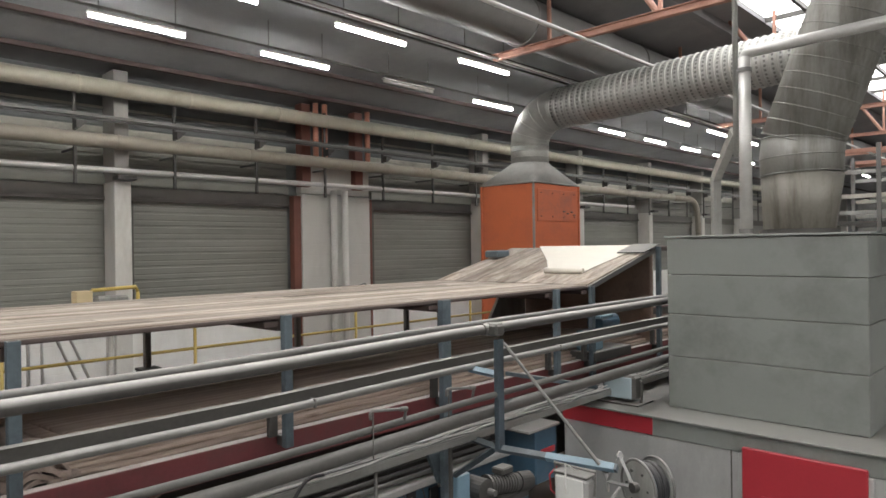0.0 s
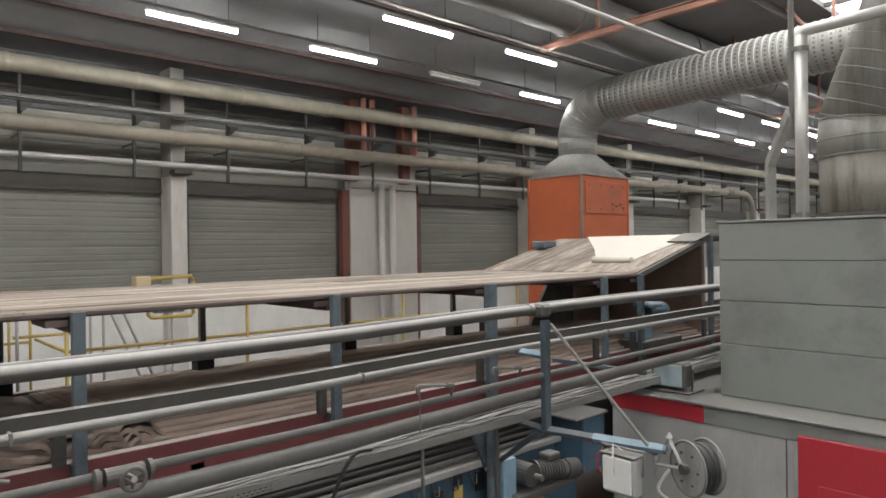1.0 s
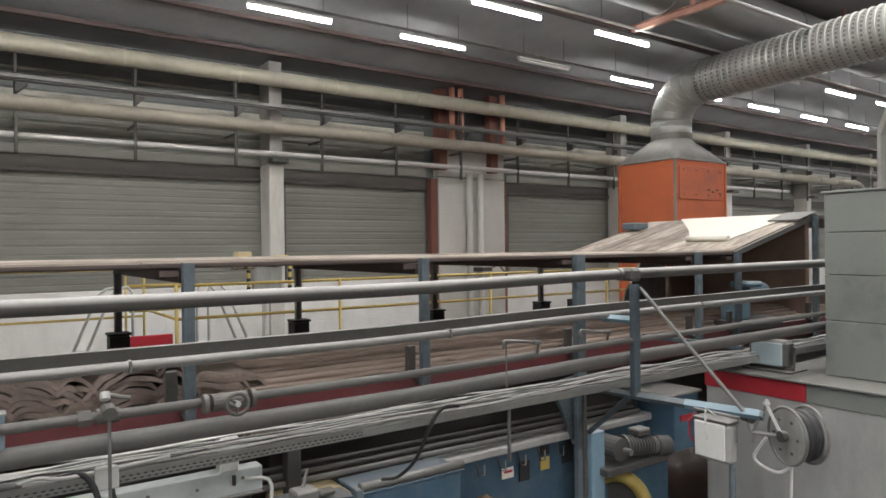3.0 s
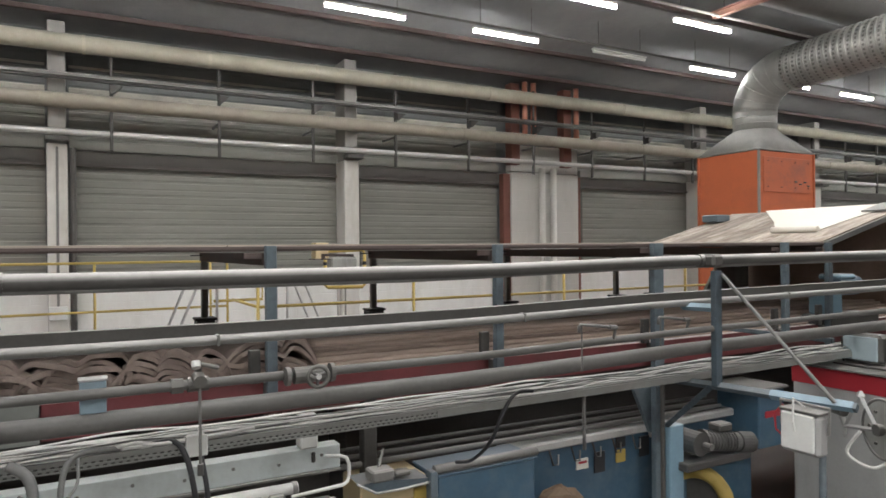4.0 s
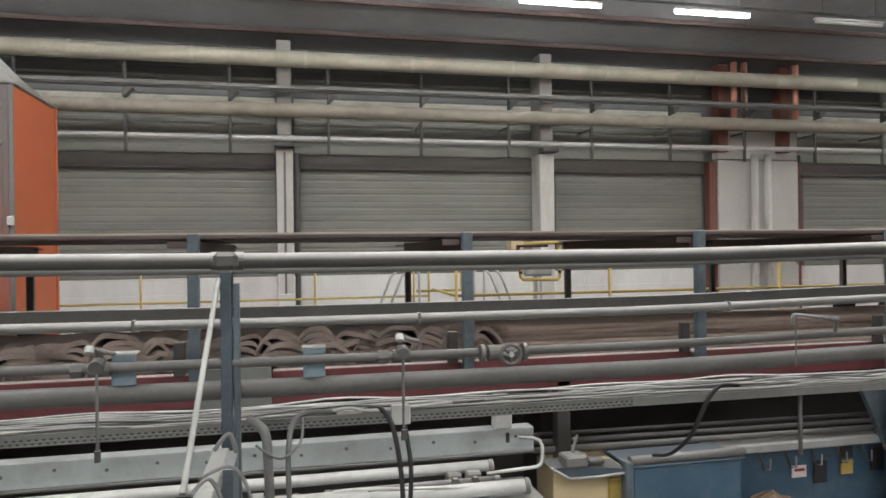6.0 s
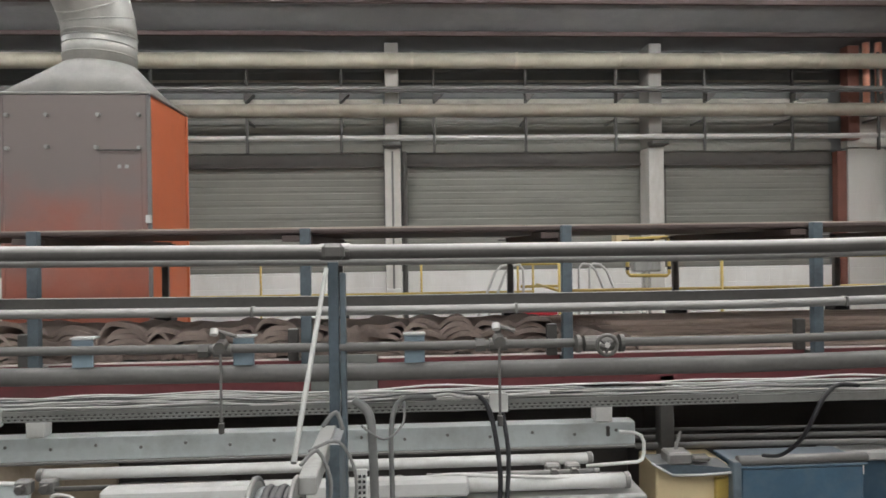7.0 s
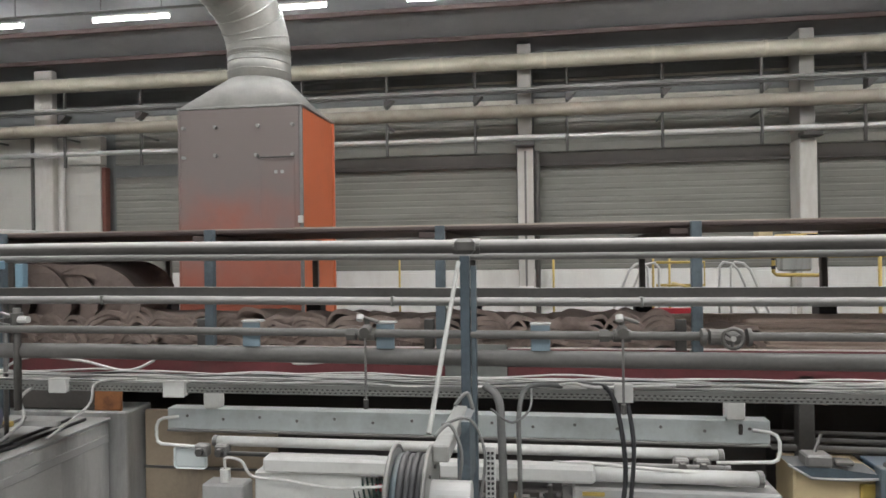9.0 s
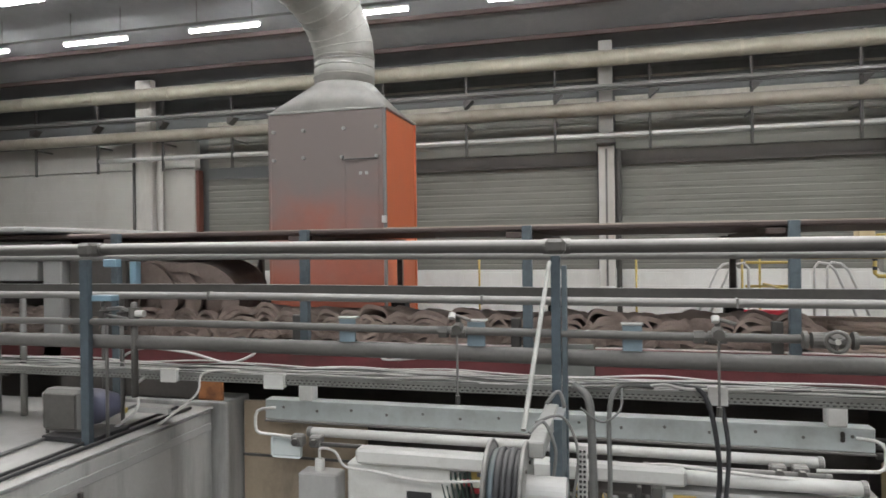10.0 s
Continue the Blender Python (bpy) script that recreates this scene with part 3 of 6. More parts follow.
def duct_run(name, pts, r, parent, material, seams=True, every=0.22, seam_r=0.010):
    """Round sheet duct with raised seams along its way."""
    part(name, tube(pts, r, 32), material, parent, smooth=True)
    if not seams:
        return
    pts = [Vector(p) for p in pts]
    rad = r if isinstance(r, (list, tuple)) else [r] * len(pts)
    run = 0.0
    for i in range(len(pts) - 1):
        a, b = pts[i], pts[i + 1]
        d = (b - a).length
        while run < d:
            q = run / d
            part("seam", ring(a.lerp(b, q), b - a, (rad[i] * (1 - q) + rad[i + 1] * q) * 1.004, seam_r, 32), material, parent, smooth=True)
            run += every
        run -= d


def tower(x0, x1, label, front_material, top_pts, r):
    y0, y1, zt = 8.68, 10.10, 5.22
    cx, cy = (x0 + x1) / 2, (y0 + y1) / 2
    t = thing("extraction_tower", cx, cy, 0, label, "extraction unit", "extraction towers")
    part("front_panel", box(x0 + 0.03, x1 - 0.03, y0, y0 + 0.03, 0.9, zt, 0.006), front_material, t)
    part("side_panel", box(x0, x0 + 0.03, y0 + 0.03, y1 - 0.03, 0.9, zt, 0.006), M_orange, t, "clean orange sheet panel")
    part("side_panel", box(x1 - 0.03, x1, y0 + 0.03, y1 - 0.03, 0.9, zt, 0.006), M_orange, t, "clean orange sheet panel")
    part("back_panel", box(x0 + 0.03, x1 - 0.03, y1 - 0.03, y1, 0.9, zt, 0.006), M_orange, t)
    for x in (x0, x1):
        for y in (y0, y1):
            part("corner_angle", box(x - 0.022, x + 0.022, y - 0.022, y + 0.022, 0, zt + 0.004, 0.006), (M_duct_dark if x == x1 else front_material) if y == y0 and x0 < 0 else M_galv_dull if y == y0 and x == x0 else M_orange, t)
    part("flange", box(x0 - 0.03, x1 + 0.03, y0 - 0.03, y1 + 0.03, zt + 0.005, zt + 0.035, 0.006), M_galv, t)
    # hood from square to round
    bm = bmesh.new()
    n = 32
    lo, hi = [], []
    for k in range(n):
        a = 2 * math.pi * k / n
        c, s = math.cos(a), math.sin(a)
        m = max(abs(c), abs(s))
        lo.append(bm.verts.new((cx + c / m * (x1 - x0) / 2, cy + s / m * (y1 - y0) / 2, zt + 0.035)))
        hi.append(bm.verts.new((cx + c * r, cy + s * r, zt + 0.52)))
    for k in range(n):
        bm.faces.new((lo[k], lo[(k + 1) % n], hi[(k + 1) % n], hi[k]))
    bm.faces.new(list(reversed(lo)))
    bm.faces.new(hi)
    part("hood", bm, M_hood, t, smooth=True)
    duct_run("duct", [(cx, cy, zt + 0.5), (cx, cy, zt + 0.92)], r, t, M_galv, True, 0.14)
    duct_run("elbow", top_pts[0], r * 1.01, t, M_galv, True, 0.24)
    return t, cx, cy


def elbow_pts(cx, cy, z0, zc, rad, way, n=12):
    """A quarter bend from straight up to the level direction way."""
    w = Vector((way[0], way[1], 0)).normalized()
    return [Vector((cx, cy, z0)) + w * rad * (1 - math.cos(a)) + Vector((0, 0, (zc - z0) * math.sin(a))) for a in (math.pi / 2 * k / n for k in range(n + 1))]


e1 = elbow_pts(12.77, 9.39, 6.12, 6.86, 0.80, (0.0, -1))
t1, cx, cy = tower(11.91, 13.63, "orange sheet-metal extraction tower with grey hood", M_orange, [e1], 0.42)
end = e1[-1]
run = thing("spiral_duct", 12.77, 5, 6.86, "perforated spiral galvanised duct overhead", "duct")
duct_run("run", [end + Vector((0.0, -0.9 * k, 0.035 * k)) for k in range(11)], 0.425, run, M_galv, True, 0.13, 0.017)
bm = bmesh.new()
for k in range(64):
    for j in range(20):
        a = radians(-75 + 10.5 * j)
        c = end + Vector((0, -0.065 - 0.13 * k, 0.00505 * k))
        nrm = Vector((-math.cos(a), 0, math.sin(a)))
        p = c + nrm * 0.428
        u, v = Vector((0, 0.019, 0)), Vector((math.sin(a), 0, math.cos(a))) * 0.021
        q = [bm.verts.new(p + nrm * 0.003 + w) for w in (u + v, u - v, -u - v, -u + v)]
        bm.faces.new(q)
tagged(part("perforation", bm, M_duct_dark, run, "dark punched slots"), kind="stuff")
# grime, rivets and a hatch on the first tower
part("hatch", box(12.02, 13.50, 8.655, 8.675, 4.42, 5.10, 0.006), M_orange_dirty, t1, "grimy hatch plate")
for k in range(4):
    for z in (4.52, 5.02):
        part("bolt", disc((12.14 + 0.42 * k, 8.645, z), (0, 1, 0), 0.012, 0.02, 8), M_rust, t1)
for x, z in ((12.95, 4.62), (13.1, 4.58), (13.25, 4.62), (13.35, 4.55)):
    part("latch", box(x, x + 0.07, 8.63, 8.65, z, z + 0.03, 0.004), M_steel_dark, t1)

e2 = elbow_pts(-3.665, 9.39, 6.12, 7.20, 1.5, (-0.30, -1))
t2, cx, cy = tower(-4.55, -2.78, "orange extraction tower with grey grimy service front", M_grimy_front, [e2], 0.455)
tail = Vector((-0.287, -0.958, 0))
duct_run("run", [e2[-1] + tail * (0.8 * k) for k in range(7)], 0.46, t2, M_galv, True, 0.2)
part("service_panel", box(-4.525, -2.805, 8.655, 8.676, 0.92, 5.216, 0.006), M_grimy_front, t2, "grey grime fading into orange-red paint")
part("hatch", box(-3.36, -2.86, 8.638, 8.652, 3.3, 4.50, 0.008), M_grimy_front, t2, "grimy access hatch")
for x in (-3.15, -3.06):
    part("sticker", box(x, x + 0.045, 8.632, 8.636, 4.30, 4.345, 0.001), M_panel_pale, t2)
part("hatch_bar", tube([(-3.38, 8.60, 4.52), (-2.86, 8.60, 4.52)], 0.012, 8), M_steel_dark, t2)
for x, z in ((-3.99, 4.96), (-3.99, 4.57), (-3.37, 4.96), (-3.40, 4.56), (-4.46, 4.96), (-4.46, 4.55), (-2.88, 4.96), (-2.88, 4.55)):
    part("knob", disc((x, 8.62, z), (0, 1, 0), 0.024, 0.05, 12), M_galv_dull, t2)
part("switch", box(-2.81, -2.75, 8.60, 8.66, 3.62, 3.72, 0.006), M_offwhite, t2, "small white switch")
part("base_frame", box(-4.6, -2.7, 8.6, 10.2, 0, 0.9, 0.01), M_orange, t2)
part("base_frame", box(11.85, 13.7, 8.6, 10.2, 0, 0.9, 0.01), M_orange, t1)

# ---- far walkway behind the line: yellow rails, ladder, guard frame ----
walkway = thing("walkway", 0, 11.2, 1.6, "raised steel walkway with yellow guard rails", "walkway")
part("platform", box(-14, 9, 10.6, 12.2, 1.55, 1.65, 0.01), M_steel_dark, walkway)
part("mid_rail", tube([(-14, 11, 2.53), (2.45, 11, 2.53)], 0.018, 8), M_yellow, walkway, smooth=True)
barrier = thing("barrier_rail", 7, 8.0, 0, "yellow tubular barrier rail behind the conveyor", "railing")
part("rail", tube([(2.2, 8.0, 2.735), (11.8, 8.0, 2.735)], 0.018, 8), M_yellow, barrier, smooth=True)
part("return_rail", tube([(2.2, 8.0, 2.735), (2.2, 9.4, 2.735)], 0.018, 8), M_yellow, barrier, smooth=True)
for x in (2.2, 4.17, 6.6, 9.1, 11.6):
    part("post", tube([(x, 8.0, 0), (x, 8.0, 3.12)], 0.02, 8), M_yellow, barrier, smooth=True)
part("top_rail", tube([(-6, 11, 3.22), (2.45, 11, 3.22)], 0.019, 8), M_yellow, walkway, smooth=True)
part("rail", tube([(2.2, 8.0, 3.10), (11.8, 8.0, 3.10)], 0.018, 8), M_yellow, barrier, smooth=True)
for x in (-13, -10.4, -7.2, -4.5, -1.93, 0.63, 2.2, 2.45):
    part("post", tube([(x, 11, 1.65), (x, 11, 3.20 if x < 3 else 3.10)], 0.018, 8), M_yellow, walkway, smooth=True)
for x in range(-13, 9, 3):
    part("leg", box(x, x + 0.1, 11.3, 11.4, 0, 1.55), M_steel_dark, walkway)
steps = thing("stair", 2.6, 10.6, 0, "steel stair with bent tubular handrails beside yellow gate posts", "stairs")
for k, (x, s) in enumerate(((1.95, -1), (2.12, -1), (3.25, 1), (3.42, 1))):
    part("handrail", tube([(x + s * 0.55, 10.7, 1.9), (x + s * 0.16, 10.7, 2.86), (x + s * 0.06, 10.7, 2.96), (x - s * 0.06, 10.7, 2.98), (x - s * 0.12, 10.7, 2.9), (x - s * 0.12, 10.7, 1.9)], 0.02, 8), M_bright, steps, smooth=True)
for k in range(6):
    part("tread", box(2.1, 3.3, 10.1 + 0.09 * k, 10.4 + 0.09 * k, 0.7 + 0.19 * k, 0.74 + 0.19 * k, 0.005), M_steel_dark, steps)
solo("gate", tube([(2.22, 10.85, 2.62), (2.95, 10.85, 2.62), (2.95, 10.85, 2.98), (2.22, 10.85, 2.98)], 0.022, 8), M_yellow, "yellow tubular gate at the stair head", "gate", smooth=True)
solo("barrier_board", box(2.10, 2.74, 10.5, 10.56, 2.13, 2.29, 0.01), M_red, "red board behind the conveyor", "board")
clamp = thing("pallet_guard", 4.15, 10.5, 0, "yellow and black striped guard loop on a grey steel post", "guard")
part("loop", tube([(3.82, 10.4, 3.30), (3.82, 10.4, 2.83), (3.86, 10.4, 2.79), (4.44, 10.4, 2.78), (4.48, 10.4, 2.82), (4.48, 10.4, 3.30)], 0.028, 8), M_yellow, clamp, smooth=True)
part("loop", tube([(3.82, 10.4, 3.31), (3.85, 10.4, 3.355), (4.45, 10.4, 3.375), (4.48, 10.4, 3.31)], 0.028, 8), M_yellow, clamp, smooth=True)
for z in (2.90, 3.03, 3.16):
    for x in (3.82, 4.48):
        part("stripe", disc((x, 10.4, z), (0, 0, 1), 0.031, 0.05, 10), M_black, clamp, "black stripe")
part("bracket", box(3.93, 4.38, 10.43, 10.62, 2.84, 3.26, 0.03), M_galv_dull, clamp, "grey steel casing")
part("post", tube([(4.15, 10.55, 0), (4.15, 10.55, 2.84)], 0.04, 10), M_column, clamp)
cs = thing("carton_shelf", 3.03, 7.7, 3.25, "small dark steel shelf on the far edge of the deck", "shelf")
part("arm", box(3.01, 3.05, 7.192, 8.18, 3.30, 3.33, 0.004), M_brown, cs)
part("plate", box(2.93, 3.13, 8.18, 8.42, 3.255, 3.27, 0.003), M_brown, cs)
part("riser", box(3.01, 3.05, 8.15, 8.18, 3.255, 3.33, 0.003), M_brown, cs)
solo("carton", box(2.95, 3.115, 8.21, 8.38, 3.272, 3.465, 0.006), M_box, "small beige carton on a shelf at the deck edge", "box")
wb = thing("wall_bracket", 10.4, 12.9, 2.9, "dark cable bracket on the wall pier", "bracket")
part("plate", box(10.2, 10.5, 12.75, 13.18, 2.92, 3.02, 0.01), M_steel_dark, wb)
part("hook", tube([(10.5, 12.8, 3.0), (10.75, 12.8, 3.06), (10.95, 12.8, 2.86)], 0.02, 8), M_steel, wb)

# Made-up frame filling in for the pipes and beams far down the hall
rack = thing("far_filler_frame", 26, 3.5, 0, "added frame of posts and beams filling the far hall", "rack")
for x in (26.0, 30.0):
    for y in (0.2, 2.0, 3.6, 5.2, 6.8):
        part("post", box(x - 0.06, x + 0.06, y - 0.06, y + 0.06, 0, 7.1, 0.01), M_steel, rack)
    for z, m in ((2.6, M_steel), (4.05, M_clad_light), (4.5, M_steel_dark), (4.85, M_galv_dull), (5.4, M_clad_light), (6.2, M_galv_dull), (6.9, M_truss)):
        part("beam", box(x + 0.062, x + 0.16, 0.1, 6.9, z - 0.07, z + 0.07, 0.01), m, rack)
for y in (1.1, 2.8, 4.4, 6.0):
    part("shelf_load", box(26.2, 29.7, y - 0.6, y + 0.5, 2.69, 3.2, 0.03), M_steel_dark, rack, "dark filler block in the added frame")

# ---- the conveyor line: deck over it on posts ----
PX = [1.482 + 1.762 * k for k in range(-7, 4)]
deck = thing("deck", 0, 5.9, 3.4, "long weathered board deck carried over the conveyor", "deck")
rnd = random.Random(4)
NW = 10
for row in range(NW):
    ya = 4.66 + 2.5 * row / NW
    x = -15.0 - 1.2 * rnd.random()
    while x < 7.1:
        L = min(7.42, x + rnd.choice((2.6, 3.5, 4.4))) - x
        if L < 0.3:
            break
        bm = box(x, x + L - 0.006, ya + 0.013, ya + 2.5 / NW - 0.013, 3.385 + 0.006 * rnd.random(), 3.412 + 0.006 * rnd.random(), 0.003)
        part("plank", bm, M_wood, deck)
        x += L
part("edge_angle", box(-15, 7.42, 4.630, 4.655, 3.380, 3.404, 0.003), M_brown, deck, "brown primed edge angle")
part("edge_angle", box(-15, 7.42, 7.165, 7.19, 3.378, 3.402, 0.003), M_brown, deck)
part("underside", box(-15, 7.42, 4.66, 7.16, 3.372, 3.383), M_brown, deck, "brown primed underside")
for x in PX:
    part("cross_beam", prism([(x - 0.04, 3.28), (x + 0.04, 3.28), (x + 0.04, 3.36), (x - 0.04, 3.36)], 4.72, 7.16), M_brown, deck, "dark brown cross beam")
# ramped end with boards
for row in range(7):
    ya = 4.66 + 2.5 * row / 7
    part("plank", prism([(7.43, 3.39), (9.17, 3.83), (9.17, 3.86), (7.43, 3.42)], ya + 0.006, ya + 2.5 / 7 - 0.006), M_wood, deck)
part("edge_angle", prism([(7.42, 3.345), (9.17, 3.785), (9.17, 3.845), (7.42, 3.405)], 4.63, 4.655), M_steel, deck)
part("underside", prism([(7.42, 3.36), (9.17, 3.80), (9.17, 3.822), (7.42, 3.382)], 4.66, 7.16), M_brown, deck)
part("end_cover", box(9.18, 16, 4.66, 7.16, 3.80, 3.86, 0.01), M_brown, deck)
part("lip", prism([(8.75, 3.775), (9.2, 3.885), (9.2, 3.90), (8.75, 3.79)], 4.60, 5.0), M_steel, deck, "folded steel lip")
def ramp_z(x):
    return 3.42 + (x - 7.43) * 0.253


bm = bmesh.new()
CARD = ((9.22, 6.62), (9.22, 4.80), (8.5, 4.93), (7.86, 5.02), (7.86, 5.52), (8.45, 5.95))
low = [bm.verts.new((x, y, ramp_z(x) + 0.006)) for x, y in CARD]
top = [bm.verts.new((x, y, ramp_z(x) + 0.012)) for x, y in CARD]
bm.faces.new(list(reversed(low)))
bm.faces.new(top)
for k in range(len(CARD)):
    q = (k + 1) % len(CARD)
    bm.faces.new((low[k], low[q], top[q], top[k]))
solo("card_sheet", bm, M_paper, "cream card sheet lying on the deck ramp", "sheet")
solo("card_roll", tube([(7.85, 4.98, 3.565), (7.85, 5.56, 3.565)], [0.034, 0.038], 12), M_paper, "rolled end of a cream card sheet on the ramp", "roll", smooth=True)
solo("blue_clip", box(8.45, 8.75, 6.85, 7.12, 3.72, 3.83, 0.02), M_blue, "small blue-grey steel box on the deck ramp", "box")


def deck_post(x, y, z0, z1, material, feet, wide=0.068):
    p = thing("deck_post", x, y, z0, "blue-grey steel channel post under the deck" if not feet else "dark steel post with black foot plate under the deck", "post", "deck posts")
    part("shaft", channel(x, y, z0, z1, wide if not feet else 0.06, 0.05, 0.012, flip=1), material, p)
    if feet:
        part("head_plate", box(x - 0.11, x + 0.07, y - 0.02, y + 0.14, z1, z1 + 0.012, 0.003), M_black, p)
    else:
        part("head_plate", box(x - 0.16, x - 0.045, y + 0.06, y + 0.40, z1 - 0.085, z1 - 0.045, 0.003), M_brown, p, "brown bracket plate")
        part("cleat", box(x - 0.03, x + 0.03, y + 0.05, y + 0.125, 2.445, 2.52, 0.003), M_steel_dark, p)
    if feet:
        part("foot", box(x - 0.10, x + 0.10, y - 0.09, y + 0.09, z0 - 0.026, z0 - 0.001, 0.006), M_black, p, "black foot plate")
        part("foot_block", box(x - 0.085, x + 0.085, y - 0.08, y + 0.10, 2.50, z0 - 0.028, 0.008), M_black, p, "black foot block")
    else:
        part("gusset", box(x - 0.13, x - 0.06, y + 0.055, y + 0.10, 2.526, 2.74, 0.004), M_steel_dark, p)
    return p


for x in PX:
    heavy = abs(x - 5.006) < 0.1
    dp = deck_post(0.4 + (x - (0.46 if heavy else 0.4)) * 0.987, 4.575, 0.0 if heavy or x < -3 else 2.44, 3.408, M_blue, False, 0.115 if heavy else 0.068)
    if heavy:
        part("foot_casing", box(4.93, 5.10, 4.50, 4.62, 0.0, 1.80, 0.008), M_blue_light, dp, "light-blue lower casing")
        part("pipe", tube([(4.90, 4.56, 0.4), (4.90, 4.56, 2.30)], 0.022, 8), M_steel_dark, dp)
    deck_post(x - 0.01, 7.08, 2.74, 3.33, M_steel, True)
for x, h in ((7.42, 3.34), (9.15, 3.80), (10.9, 3.78), (12.6, 3.78)):
    deck_post(x, 4.575, 0.6, h + 0.06, M_blue, False)
    deck_post(x, 7.08, 2.74, h, M_steel_dark, True)

# conveyor bed and dusty red side beams
bed = thing("conveyor", 0, 5.9, 0, "long conveyor bed with dusty dark-red side beams", "conveyor")
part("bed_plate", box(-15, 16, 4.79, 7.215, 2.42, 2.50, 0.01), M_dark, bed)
part("side_beam", box(-15, -0.25, 4.70, 4.785, 2.31, 2.523, 0.004), M_red_dirty, bed)
part("side_beam", box(0.19, 16, 4.70, 4.785, 2.31, 2.523, 0.004), M_red_dirty, bed)
part("joint_plate", box(-0.262, 0.184, 4.688, 4.698, 2.30, 2.553, 0.003), M_panel, bed, "pale grey joint plate")
part("side_beam", box(-15, 16, 7.22, 7.30, 2.30, 2.52, 0.006), M_red_dirty, bed)
# Two dark bodies standing in for the shaded void under the bed
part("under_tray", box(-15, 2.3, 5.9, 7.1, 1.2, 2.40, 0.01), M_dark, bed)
part("apron", box(2.3, 16, 5.5, 7.1, 1.1, 2.40, 0.01), M_dark, bed, "dark sheet standing in for the shaded gap")

# flat fabric drawn off to the oven: smooth layers
flat = thing("flat_fabric", 6, 5.9, 2.6, "smooth brown fibre fabric lying in flat layers on the conveyor", "fabric")
for i, (z, xa) in enumerate(((2.505, 1.7), (2.535, 1.72), (2.565, 1.75), (2.595, 1.8), (2.625, 1.85), (2.65, 1.95))):
    bm = bmesh.new()
    NX, NY = 60, 8
    top = [[bm.verts.new((xa + (12 - xa) * a / NX, 4.80 + 0.07 * i + 0.05 * noise.noise((a * 0.5, i * 3.1, 0)) + (2.36 - 0.07 * i) * b / NY, 2.512 + (z + 0.035 - 2.512) * (1 - 0.85 * b / NY) + 0.012 * (1 - 0.8 * b / NY) * noise.noise((a * 0.35, b * 0.7, i * 5.0)))) for b in range(NY + 1)] for a in range(NX + 1)]
    low = [[bm.verts.new((v.co.x, v.co.y, max(2.502, v.co.z - 0.04))) for v in col] for col in top]
    for a in range(NX):
        for b in range(NY):
            bm.faces.new((top[a][b], top[a + 1][b], top[a + 1][b + 1], top[a][b + 1]))
            bm.faces.new((low[a][b + 1], low[a + 1][b + 1], low[a + 1][b], low[a][b]))
        bm.faces.new((low[a][0], low[a + 1][0], top[a + 1][0], top[a][0]))
        bm.faces.new((top[a][NY], top[a + 1][NY], low[a + 1][NY], low[a][NY]))
    for col_t, col_l in ((top[0], low[0]), (top[NX], low[NX])):
        for b in range(NY):
            bm.faces.new((col_t[b], col_t[b + 1], col_l[b + 1], col_l[b]))
    part("layer", bm, M_fabric_flat, flat, smooth=True)

# pleated fabric on the moving belt: rigid pleats that travel towards the oven
pleats = thing("pleated_fabric", 0, 5.9, 2.5, "brown fibre fabric lying in loose wavy pleats on the moving conveyor", "fabric")
PLEATS = []
SPEED, PITCH = 0.26, 0.52


